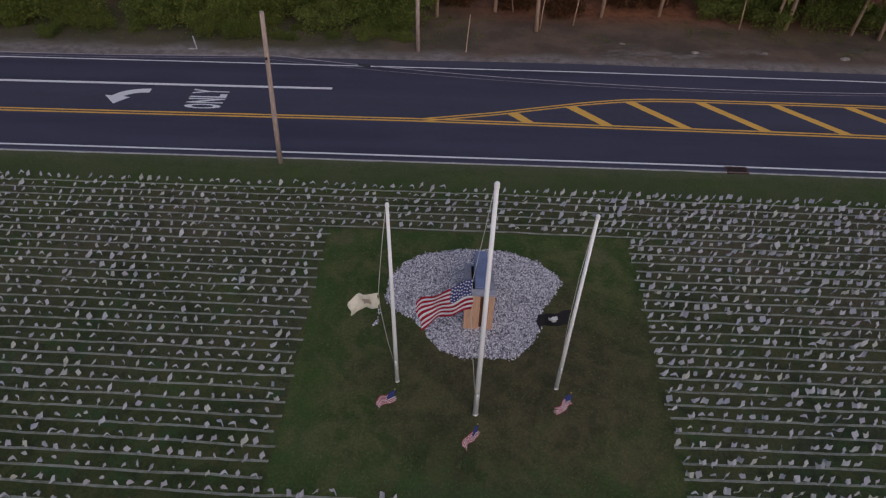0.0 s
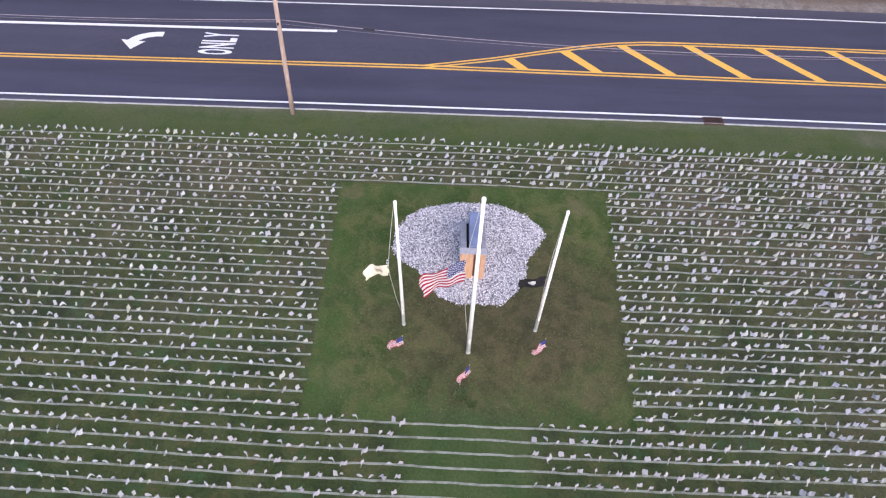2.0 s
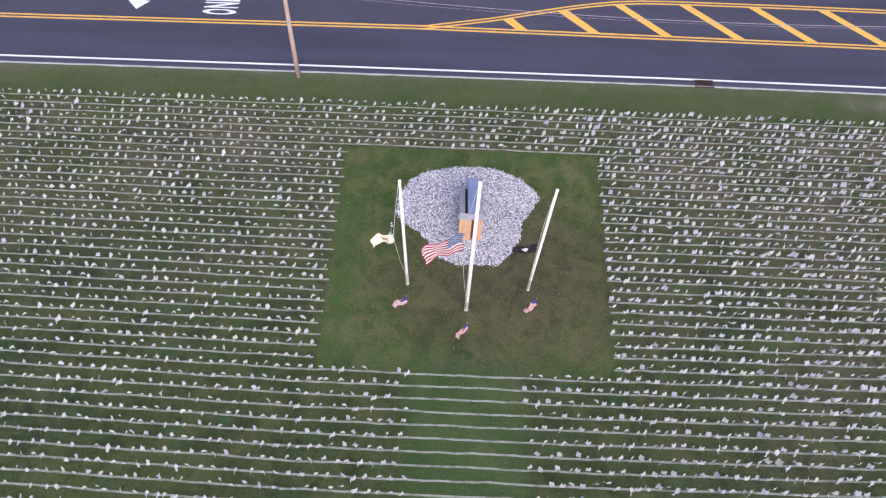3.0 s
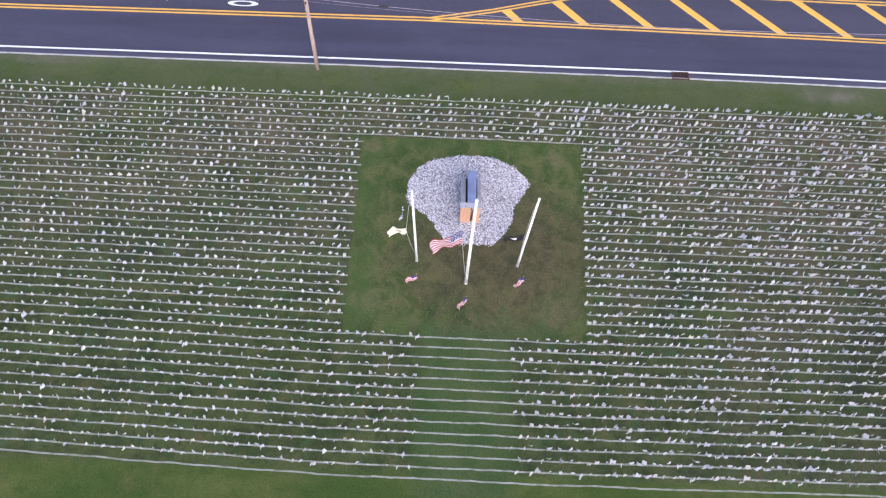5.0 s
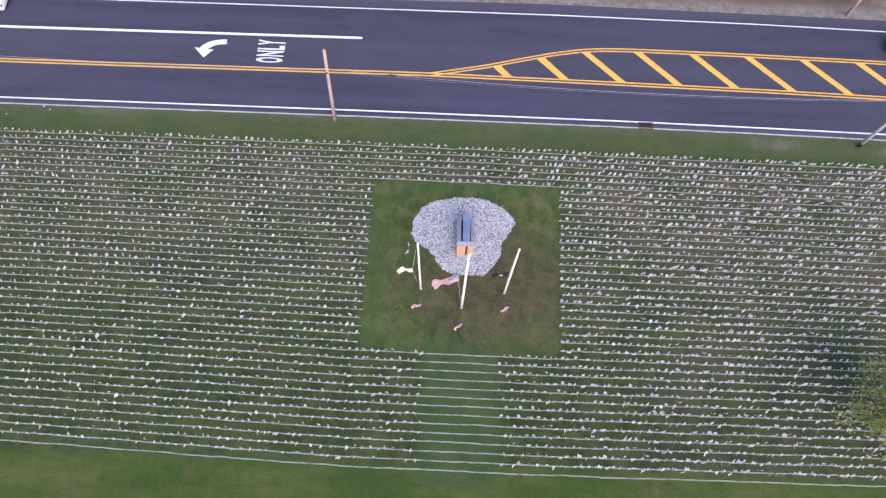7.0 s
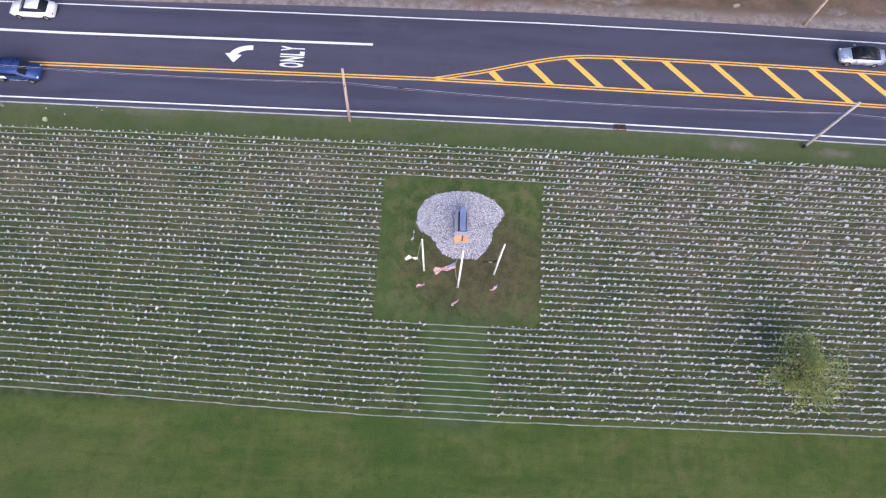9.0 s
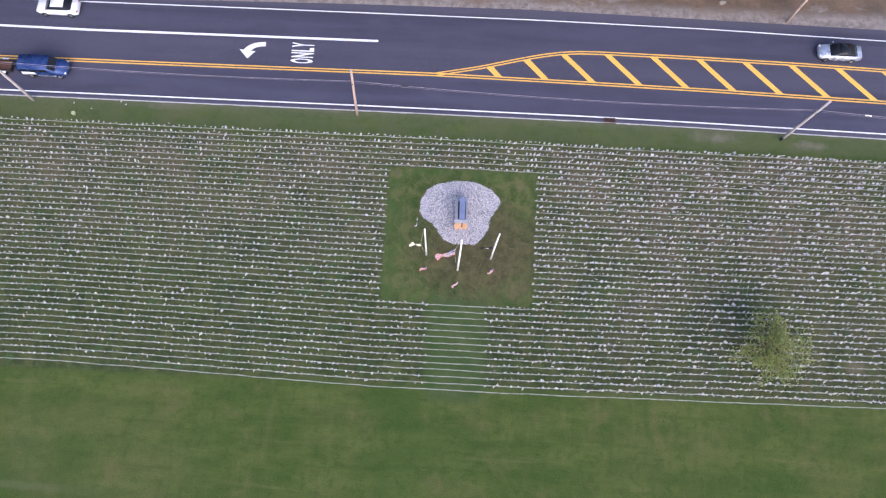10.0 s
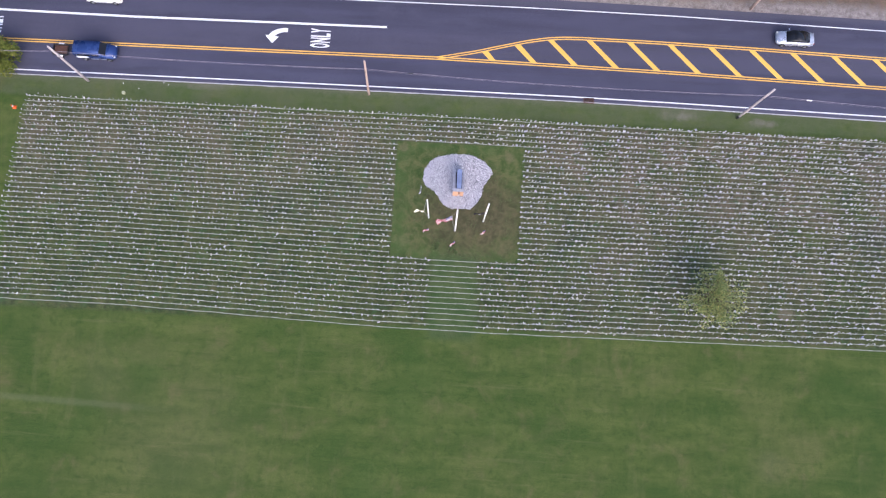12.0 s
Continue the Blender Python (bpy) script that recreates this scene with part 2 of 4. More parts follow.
def chalk_material():
    """Chalk sprayed over short grass: thick in places, half lost among the blades in others."""
    s = Shade("chalk_line", 0.9)
    thin = s.math("MULTIPLY", s.ramp(s.noise(1.3, 5, 0.75), 0.38, 0.64), 0.8)
    grain = s.math("MULTIPLY", s.ramp(s.noise(19, 4, 0.8), 0.42, 0.66), 0.75)
    return s.done(s.mix(s.math("MAXIMUM", thin, grain), (0.345, 0.36, 0.305), (0.12, 0.135, 0.09)))


def litter_material():
    """Leaf litter and weeds, running out into sandy grit beside the asphalt."""
    s = Shade("leaf_litter", 0.95)
    x, y = s.axis(0), s.axis(1)
    a, b, c = s.noise(0.25, 5, 0.6), s.noise(1.4, 5, 0.7), s.noise(14, 4, 0.8)
    colour = s.mix(s.ramp(a, 0.35, 0.65), (0.095, 0.075, 0.057), (0.175, 0.120, 0.086))
    # russet litter further back, with the warm glow on that slope painted in
    lit_russet = s.math("MULTIPLY", s.ramp(y, 36.5, 41.0), s.ramp(x, -6.0, 6.0, 0.1, 0.9))
    colour = s.mix(lit_russet, colour, s.mix(s.ramp(b, 0.35, 0.65), (0.17, 0.066, 0.032), (0.34, 0.135, 0.060)))
    weedy = s.math("MULTIPLY", s.ramp(x, 4.0, -14.0), 0.6)
    colour = s.mix(s.math("MAXIMUM", s.ramp(b, 0.5, 0.75, 0.0, 0.6), weedy), colour, s.mix(b, (0.050, 0.060, 0.026), (0.095, 0.092, 0.044)))
    edge = s.math("ADD", y, s.math("ADD", s.math("MULTIPLY", s.math("SUBTRACT", a, 0.5), 3.5), s.math("MULTIPLY", s.math("SUBTRACT", b, 0.5), 1.6)))
    sandy = s.noise(0.17, 4, 0.65, s.stretch(s.place(), 0.8, 1.6, 1.0), 0.5)
    grit = s.math("MAXIMUM", s.ramp(edge, 32.4, 30.9, 0.0, 0.9), s.math("MULTIPLY", s.math("MULTIPLY", s.ramp(sandy, 0.50, 0.64, 0.0, 0.75), s.ramp(x, -4.0, 6.0)), s.ramp(edge, 34.8, 32.4)))
    colour = s.mix(grit, colour, s.mix(s.ramp(b, 0.3, 0.7), (0.160, 0.138, 0.125), (0.320, 0.285, 0.262)))
    n = s.node("ShaderNodeHueSaturation", Value=s.ramp(c, 0.3, 0.7, 0.7, 1.3), Color=colour)
    s.bump(c, 0.8, 0.05)
    return s.done(n.outputs[0])


def speckled(name, colours, rough=0.85, low=0.0, high=1.0):
    """Each loose piece takes a tone of its own between the colours."""
    s = Shade(name, rough)
    r = s.island()
    ramp = s.node("ShaderNodeValToRGB", Fac=r)
    el = ramp.color_ramp.elements
    for k, c in enumerate(colours):
        e = el[k] if k < 2 else el.new(1.0)
        e.position = k / (len(colours) - 1)
        e.color = (*c, 1)
    return s, ramp.outputs[0]


def leaf_material(name, colours, through_=0.4):
    """Thin leaves that let some light through."""
    s, colour = speckled(name, colours, 0.7)
    s.done(colour)
    thin = s.node("ShaderNodeBsdfTranslucent", Color=colour)
    both = s.node("ShaderNodeMixShader", Fac=through_)
    s.tree.links.new(s.bsdf.outputs[0], both.inputs[1])
    s.tree.links.new(thin.outputs[0], both.inputs[2])
    s.tree.links.new(both.outputs[0], s.tree.nodes["Material Output"].inputs["Surface"])
    return s.mat


def bark_material(name, a, b):
    s = Shade(name, 0.9)
    f = s.noise(3.0, 5, 0.7, s.stretch(s.local(), 6, 6, 0.6))
    s.bump(f, 0.8, 0.03)
    return s.done(s.mix(s.ramp(f, 0.3, 0.7), a, b))


GRASS, ASPHALT, LITTER = grass_material(), asphalt_material(), litter_material()
SHOULDER = simple("pale_sandstone", (0.30, 0.265, 0.235), 0.2, 5)
WHITE_PAINT = marking_material("white_road_paint", (0.78, 0.78, 0.78))
YELLOW_PAINT = marking_material("yellow_road_paint", (0.80, 0.46, 0.095))
ROW_PAINT = chalk_material()
GRIT_EDGE = simple("pale_grit", (0.44, 0.43, 0.43), 0.15, 3)
POLE_WHITE = simple("white_enamel", (0.96, 0.945, 0.90), 0.015, 3, 0.6)
POLE_WOOD = bark_material("weathered_pole", (0.35, 0.25, 0.20), (0.57, 0.44, 0.37))
GREY_POLE = bark_material("silvered_pole", (0.36, 0.31, 0.30), (0.56, 0.50, 0.49))
DARK_METAL = simple("dark_metal", (0.05, 0.05, 0.055), 0.15, 8, 0.5, 0.6)
STEEL = simple("galvanised_steel", (0.35, 0.36, 0.37), 0.1, 8, 0.45, 0.8)
RUST = simple("rusty_iron", (0.12, 0.062, 0.045), 0.25, 7, 0.8, 0.3, 0.004)
ROPE = simple("rope", (0.55, 0.52, 0.46), 0.1, 30, 0.9)
WIRE = simple("cable_sheath", (0.36, 0.32, 0.36), 0.1, 5, 0.6)
RED_CLOTH = simple("red_cloth", (0.32, 0.010, 0.030), 0.06, 5, 0.8, own=True)
WHITE_CLOTH = simple("white_cloth", (0.60, 0.595, 0.61), 0.04, 5, 0.8, own=True)
BLUE_CLOTH = simple("navy_cloth", (0.035, 0.045, 0.16), 0.06, 5, 0.8, own=True)
CREAM_CLOTH = simple("cream_cloth", (0.74, 0.69, 0.55), 0.06, 4, 0.85, own=True)
BLACK_CLOTH = simple("black_cloth", (0.018, 0.017, 0.02), 0.1, 4, 0.8, own=True)
PINE = bark_material("planed_pine", (0.50, 0.285, 0.17), (0.66, 0.41, 0.26))
SLATE = simple("blue_sheet", (0.19, 0.23, 0.36), 0.08, 2, 0.5, own=True)
GREY_BOARD = simple("grey_board", (0.41, 0.40, 0.43), 0.1, 3, 0.75, own=True)
# near-black for the shade painted into the drain and the monument's gaps
SHADE_BLACK = simple("shade_black", (0.012, 0.012, 0.014), 0.05, 5, 0.8)
STONE_S, STONE_C = speckled("crushed_stone", [(0.15, 0.15, 0.175), (0.42, 0.41, 0.445), (0.60, 0.585, 0.62), (0.90, 0.88, 0.90), (0.22, 0.22, 0.25)], 0.9)
STONE = STONE_S.done(STONE_C)
FLAG_S, FLAG_C = speckled("stick_flag_cloth", [(0.264, 0.271, 0.289), (0.354, 0.362, 0.373), (0.451, 0.458, 0.462), (0.316, 0.32, 0.378), (0.392, 0.39, 0.365), (0.347, 0.325, 0.364), (0.406, 0.421, 0.427), (0.392, 0.394, 0.323), (0.293, 0.306, 0.338)], 0.85)
FLAG_CLOTH = FLAG_S.done(FLAG_C)
DARK_DOWEL = simple("dark_dowel", (0.10, 0.075, 0.05), 0.1, 20, 0.8)
STICK = simple("wood_dowel", (0.075, 0.06, 0.05), 0.1, 20, 0.8)
TUFT_LEAF = leaf_material("grass_blade", [(0.07, 0.11, 0.035), (0.10, 0.145, 0.05), (0.15, 0.18, 0.075)])
FOREST_LEAF = leaf_material("forest_leaf", [(0.064, 0.108, 0.020), (0.128, 0.176, 0.032), (0.225, 0.245, 0.052)])
BUSH_LEAF = leaf_material("bush_leaf", [(0.090, 0.130, 0.024), (0.165, 0.205, 0.038), (0.270, 0.270, 0.060)])
SUN_LEAF = leaf_material("sunlit_leaf", [(0.11, 0.155, 0.032), (0.19, 0.23, 0.048), (0.28, 0.28, 0.068)])
RUSSET_LEAF = leaf_material("russet_leaf", [(0.13, 0.045, 0.02), (0.17, 0.075, 0.03), (0.11, 0.08, 0.03)])
FIELD_LEAF = leaf_material("field_tree_leaf", [(0.22, 0.31, 0.13), (0.36, 0.41, 0.17), (0.52, 0.50, 0.20)], 0.75)
BARK = bark_material("grey_bark", (0.10, 0.075, 0.055), (0.22, 0.17, 0.13))
PALE_BARK = bark_material("pale_bark", (0.42, 0.27, 0.18), (0.62, 0.44, 0.31))
PAINT_WHITE = simple("white_car_paint", (0.78, 0.78, 0.80), 0.02, 1, 0.25)
PAINT_SILVER = simple("silver_car_paint", (0.42, 0.46, 0.55), 0.03, 1, 0.3, 0.5)
PAINT_BLUE = simple("blue_car_paint", (0.027, 0.056, 0.175), 0.05, 1, 0.3, 0.2)
TINTED = simple("tinted_glass", (0.015, 0.017, 0.022), 0.05, 1, 0.08)
RUBBER = simple("tyre_rubber", (0.02, 0.02, 0.021), 0.1, 6, 0.9)
LAMP_GLASS = simple("lamp_lens", (0.70, 0.70, 0.68), 0.03, 3, 0.15)
TAIL_GLASS = simple("tail_lens", (0.35, 0.02, 0.02), 0.05, 3, 0.2)
ORANGE = simple("orange_plastic", (0.75, 0.13, 0.03), 0.06, 5, 0.6)


# ---- building helpers ----
def part(name, bm, material, parent=None, label=""):
    """Links a bmesh as one mesh object under a thing or under a part."""
    me = bpy.data.meshes.new(name)
    bm.to_mesh(me)
    bm.free()
    me.materials.append(material)
    ob = new(name, me)
    if parent is not None:
        ob.parent = parent
    if label:
        tagged(ob, label)
    return ob


def raw(name, verts, faces, material, parent=None):
    me = bpy.data.meshes.new(name)
    me.from_pydata(verts, [], faces)
    me.materials.append(material)
    ob = new(name, me)
    if parent is not None:
        ob.parent = parent
    return ob


def thing(name, at, label, category, group="", turn=0.0):
    ob = new(name)
    ob.matrix_basis = pose(*at, 0, 0, turn)
    ob.empty_display_size = 0.2
    return tagged(ob, label, category, group)


def box(bm, x0, x1, y0, y1, z0, z1, bevel=0.0, turn=None):
    made = bmesh.ops.create_cube(bm, size=1)["verts"]
    m = Matrix.Translation(((x0 + x1) / 2, (y0 + y1) / 2, (z0 + z1) / 2)) @ Matrix.Diagonal((x1 - x0, y1 - y0, z1 - z0, 1))
    bmesh.ops.transform(bm, matrix=(turn @ m) if turn else m, verts=made)
    if bevel:
        edges = list({e for v in made for e in v.link_edges})
        bmesh.ops.bevel(bm, geom=edges, offset=bevel, segments=2, affect="EDGES")
    return bm


def tube(bm, a, b, r0, r1, sides=10, caps=True):
    a, b = Vector(a), Vector(b)
    turn = (b - a).to_track_quat("Z", "Y").to_matrix().to_4x4()
    bmesh.ops.create_cone(bm, cap_ends=caps, segments=sides, radius1=r0, radius2=r1, depth=(b - a).length,
                          matrix=Matrix.Translation((a + b) / 2) @ turn)
    return bm


def run(bm, points, r0, r1, sides=7):
    """A bent, tapered tube along the points, in one skin."""
    pts = [Vector(p) for p in points]
    n = len(pts) - 1
    rings = []
    for k, p in enumerate(pts):
        way = (pts[min(k + 1, n)] - pts[max(k - 1, 0)]).normalized()
        side = way.cross(Vector((0.02, 1, 0.01))) if abs(way.y) < 0.9 else way.cross(Vector((1, 0, 0)))
        side.normalize()
        up = way.cross(side)
        r = r0 + (r1 - r0) * k / n
        rings.append([bm.verts.new(p + (side * math.cos(6.2832 * q / sides) + up * math.sin(6.2832 * q / sides)) * r) for q in range(sides)])
    for ra, rb in zip(rings, rings[1:]):
        for q in range(sides):
            bm.faces.new((ra[q], ra[(q + 1) % sides], rb[(q + 1) % sides], rb[q])).smooth = True
    bm.faces.new(rings[0][::-1])
    bm.faces.new(rings[-1])
    bmesh.ops.recalc_face_normals(bm, faces=bm.faces)
    return bm


def slab(bm, outline, z0, z1):
    """A flat plate from an outline of (x, y) corners."""
    lower = [bm.verts.new((x, y, z0)) for x, y in outline]
    upper = [bm.verts.new((x, y, z1)) for x, y in outline]
    n = len(outline)
    bm.faces.new(upper)
    bm.faces.new(lower[::-1])
    for k in range(n):
        bm.faces.new((lower[k], lower[(k + 1) % n], upper[(k + 1) % n], upper[k]))
    bmesh.ops.recalc_face_normals(bm, faces=bm.faces)
    return bm


def at_x(x, xs, ys):
    return float(np.interp(x, xs, ys))


def ribbon(bm, x0, x1, low, high, z0, z1, step=2.0):
    """A strip along x between two curves y = low(x) and y = high(x), with a little thickness."""
    n = max(1, int(round((x1 - x0) / step)))
    xs = [x0 + (x1 - x0) * k / n for k in range(n + 1)]
    ring = [[bm.verts.new((x, y, z)) for y, z in ((low(x), z0), (low(x), z1), (high(x), z1), (high(x), z0))] for x in xs]
    for a, b in zip(ring, ring[1:]):
        for k in range(3):
            bm.faces.new((a[k], b[k], b[k + 1], a[k + 1]))
    for end in (ring[0], ring[-1]):
        bm.faces.new(end)
    bmesh.ops.recalc_face_normals(bm, faces=bm.faces)
    return bm


# ---- the ground ----
ground = raw("ground", [(-900, -900, 0), (900, -900, 0), (900, 900, 0), (-900, 900, 0)], [(0, 1, 2, 3)], GRASS)
tagged(ground, "mown green lawn with worn brownish turf under the flags", "lawn", kind="structure")

REACH = 420.0
NEAR_X, NEAR_Y = (-60, -10, 13, 26, 53, 120), (17.52, 17.65, 17.61, 17.47, 17.05, 15.92)
MID_X, MID_Y = (-60, -30, -4, 13, 27, 53, 120), (21.42, 21.6, 21.8, 21.6, 21.4, 20.78, 19.4)
TURN_X, TURN_Y = (-60, -42, -27, -9.9), (25.42, 25.32, 25.46, 25.6)
FAR_X, FAR_Y = (-60, -20, 8, 27, 53, 120), (28.75, 29.05, 29.2, 29.05, 28.45, 27.0)
RIM_X, RIM_Y = (-60, -35, -14, 7, 25, 53, 120), (29.4, 29.6, 30.15, 30.5, 30.3, 29.9, 28.5)
UP_X = (-3.4, 1.5, 4.5, 7.3, 9.0, 10.6, 12.5, 15, 20, 24, 37, 53, 120)
UP_Y = (21.79, 22.87, 23.7, 24.45, 24.84, 25.12, 25.32, 25.38, 25.36, 25.34, 25.12, 24.66, 23.3)


def near(x):
    return at_x(x, NEAR_X, NEAR_Y)


def mid(x):
    return at_x(x, MID_X, MID_Y)


def upper(x):
    return at_x(x, UP_X, UP_Y)


def far(x):
    return at_x(x, FAR_X, FAR_Y)


def rim(x):
    return at_x(x, RIM_X, RIM_Y)


def rough_edge(x, seed):
    return 0.5 * noise.noise(Vector((x * 0.23, seed, 0))) + 0.25 * noise.noise(Vector((x * 0.9, seed, 3)))


forest_floor = part("forest_floor", ribbon(bmesh.new(), -REACH, REACH, lambda x: rim(x) - 0.3, lambda x: 150.0, -0.05, 0.012, 1.5), LITTER)
tagged(forest_floor, "brown leaf litter and sandy grit along the road", "forest floor", kind="structure")
road = part("road", ribbon(bmesh.new(), -REACH, REACH, lambda x: near(x) - 0.57 + 0.06 * rough_edge(x * 4, 2), rim, -0.1, 0.03, 1.5), ASPHALT)
tagged(road, "dark grey asphalt road with painted lane markings", "road", kind="structure")
part("pavement_edge", ribbon(bmesh.new(), -120, 120, lambda x: near(x) - 0.65 + 0.10 * rough_edge(x * 3, 7), lambda x: near(x) - 0.54, -0.02, 0.034, 0.7), GRIT_EDGE, road, "pale gritty edge of the asphalt")

PZ = (0.031, 0.036)


def line(name, x0, x1, curve, shift, width, material, label):
    top = PZ[1] - (0.003 if name == "taper_line" else 0.0)
    part(name, ribbon(bmesh.new(), x0, x1, lambda x: curve(x) + shift - width / 2, lambda x: curve(x) + shift + width / 2, PZ[0] - 0.01, top, 1.0), material, road, label)


line("edge_line", -REACH, REACH, near, 0.0, 0.15, WHITE_PAINT, "white edge line")
line("edge_line", -REACH, REACH, far, 0.0, 0.125, WHITE_PAINT, "white edge line")
line("lane_line", -REACH, -9.85, lambda x: at_x(x, TURN_X, TURN_Y), 0.0, 0.27, WHITE_PAINT, "broad white turn-lane line")
for shift in (-0.15, 0.15):
    line("centre_line", -REACH, REACH, mid, shift, 0.14, YELLOW_PAINT, "yellow centre line")
    line("taper_line", -3.4, REACH, upper, shift, 0.14, YELLOW_PAINT, "yellow line round the painted island")
k = 0
while 3.25 + 5.15 * k < 118:
    x0 = 3.25 + 5.15 * k
    y0 = mid(x0) + 0.2
    rise = 0.2
    while rise < 4 and y0 + rise < upper(x0 - 0.98 * rise) - 0.2:
        rise += 0.02
    bm = slab(bmesh.new(), [(x0, y0), (x0 + 0.78, y0), (x0 + 0.78 - 0.98 * (rise + 0.1), y0 + rise + (0.1 if k > 1 else 0.25)), (x0 - 0.98 * rise, y0 + rise)], PZ[0] - 0.01, PZ[1] - 0.002)
    part("hatch_stripe", bm, YELLOW_PAINT, road, "yellow diagonal stripe")
    k += 1

# the left-turn arrow: head, then a bent shaft
shaft_out = [(-24.62, 23.74), (-24.35, 24.12), (-23.95, 24.42), (-23.4, 24.66), (-22.8, 24.79), (-22.28, 24.82)]
shaft_in = [(-22.26, 24.27), (-22.75, 24.24), (-23.2, 24.12), (-23.55, 23.92), (-23.85, 23.66)]
head_bm = slab(bmesh.new(), [(-25.1, 23.78), (-24.1, 22.68), (-23.32, 23.6), (-23.85, 23.66), (-24.62, 23.74)], PZ[0] - 0.01, PZ[1])
slab(head_bm, shaft_out[::-1] + shaft_in[::-1], PZ[0] - 0.01, PZ[1])
part("turn_arrow", head_bm, WHITE_PAINT, road, "white left-turn arrow")

# the word on the asphalt, read by drivers heading towards -x, and again further down the lane
for letter, y0, y1 in (("O", 22.40, 22.98), ("N", 23.10, 23.72), ("L", 23.84, 24.34), ("Y", 24.36, 24.96)):
    font = bpy.data.curves.new("letter", "FONT")
    font.body, font.offset, font.resolution_u = letter, 0.03, 4
    glyph = new("letter", font)
    bpy.context.view_layer.update()
    mesh = bpy.data.meshes.new_from_object(glyph.evaluated_get(bpy.context.evaluated_depsgraph_get()))
    bpy.data.objects.remove(glyph)
    cs = np.array([v.co[:] for v in mesh.vertices])
    low, span = cs.min(0), cs.max(0) - cs.min(0)
    for v in mesh.vertices:
        u, w = (v.co.x - low[0]) / span[0], (v.co.y - low[1]) / span[1]
        v.co = (-16.85 - 2.48 * w, y0 + (y1 - y0) * u, PZ[1])
    mesh.materials.clear()
    mesh.materials.append(WHITE_PAINT)
    for dx, dy in ((0.0, 0.0), (-41.3, -0.26)):
        ob = new("painted_letter", mesh)
        ob.parent = road
        ob.location = (dx, dy, 0)
        tagged(ob, "white painted letter " + letter)

# ---- the storm drain by the verge ----
drain = thing("storm_drain", (15.75, 17.22, 0.0), "rusty brown iron storm drain grate set at the road edge", "storm drain")
bm = bmesh.new()
for a in ((-0.65, 0.65, -0.36, -0.27), (-0.65, 0.65, 0.27, 0.36), (-0.65, -0.56, -0.27, 0.27), (0.56, 0.65, -0.27, 0.27)):
    box(bm, *a, 0.0, 0.05, 0.006)
part("frame", bm, RUST, drain)
# a black block fills the well, its colour standing for the shade below the bars
part("well", box(bmesh.new(), -0.56, 0.56, -0.27, 0.27, 0.0, 0.033), SHADE_BLACK, drain)
for k in range(9):
    x = -0.49 + 0.1225 * k
    part("bar", box(bmesh.new(), x - 0.022, x + 0.022, -0.268, 0.268, 0.034, 0.046), RUST, drain)

# ---- gravel bed and the monument on it ----
BED = [(-4.15, 6.0), (-4.1, 7.2), (-3.45, 8.4), (-2.5, 9.05), (-0.5, 9.48), (1.6, 9.45), (3.1, 8.78), (4.0, 7.8), (4.27, 7.4), (3.8, 6.55),
       (3.15, 5.6), (3.0, 4.5), (2.5, 3.5), (1.7, 2.75), (-0.5, 2.66), (-1.6, 3.1), (-2.2, 4.1), (-2.9, 4.85), (-3.75, 5.3)]


def inside(x, y, outline):
    hit, n = False, len(outline)
    for k in range(n):
        (xa, ya), (xb, yb) = outline[k], outline[(k + 1) % n]
        if (ya > y) != (yb > y) and x < xa + (y - ya) * (xb - xa) / (yb - ya):
            hit = not hit
    return hit


# dust coloured darker to carry the shade in the gaps between stones
bed = part("gravel_bed", slab(bmesh.new(), [(x * 0.985, 0.09 + y * 0.985) for x, y in BED], -0.05, 0.025), simple("shaded_stone_dust", (0.16, 0.157, 0.175), 0.2, 9), None)
tagged(bed, "bed of pale grey crushed stone under the monument", "gravel bed", kind="structure")

rng = random.Random(7)
ico = bmesh.new()
bmesh.ops.create_icosphere(ico, subdivisions=1, radius=1)
ICO_V = [v.co.copy() for v in ico.verts]
ICO_F = [[v.index for v in f.verts] for f in ico.faces]
ico.free()


def scatter_stones(outline, count, low, high, base):
    verts, faces = [], []
    xs, ys = [p[0] for p in outline], [p[1] for p in outline]
    while count:
        x, y = rng.uniform(min(xs) - 0.1, max(xs) + 0.1), rng.uniform(min(ys) - 0.1, max(ys) + 0.1)
        if not inside(x + rng.gauss(0, 0.05), y + rng.gauss(0, 0.05), outline):
            continue
        count -= 1
        r = rng.uniform(low, high)
        m = Matrix.Translation((x, y, base + r * 0.35)) @ Euler((rng.uniform(0, 6), rng.uniform(0, 6), rng.uniform(0, 6))).to_matrix().to_4x4() @ Matrix.Diagonal((r, r * rng.uniform(0.6, 1), r * rng.uniform(0.5, 0.8), 1))
        n = len(verts)
        verts += [(m @ (v * rng.uniform(0.8, 1.15)))[:] for v in ICO_V]
        faces += [[n + i for i in f] for f in ICO_F]
    return verts, faces


stones = raw("gravel", *scatter_stones(BED, 21000, 0.024, 0.058, 0.03), STONE)
tagged(stones, "loose pale grey crushed stones heaped in a rounded bed", "gravel", kind="stuff")
pile = raw("stone_pile", *scatter_stones([(-4.5, 4.3), (-4.36, 4.3), (-4.28, 5.2), (-4.42, 5.25)], 18, 0.035, 0.07, 0.0), STONE)
tagged(pile, "few loose pale stones lying on the grass", "stones", kind="stuff")

monument = thing("memorial_monument", (0.1, 4.3, 0.0), "wooden-fronted memorial with sloping grey back and blue ridge on gravel", "memorial")
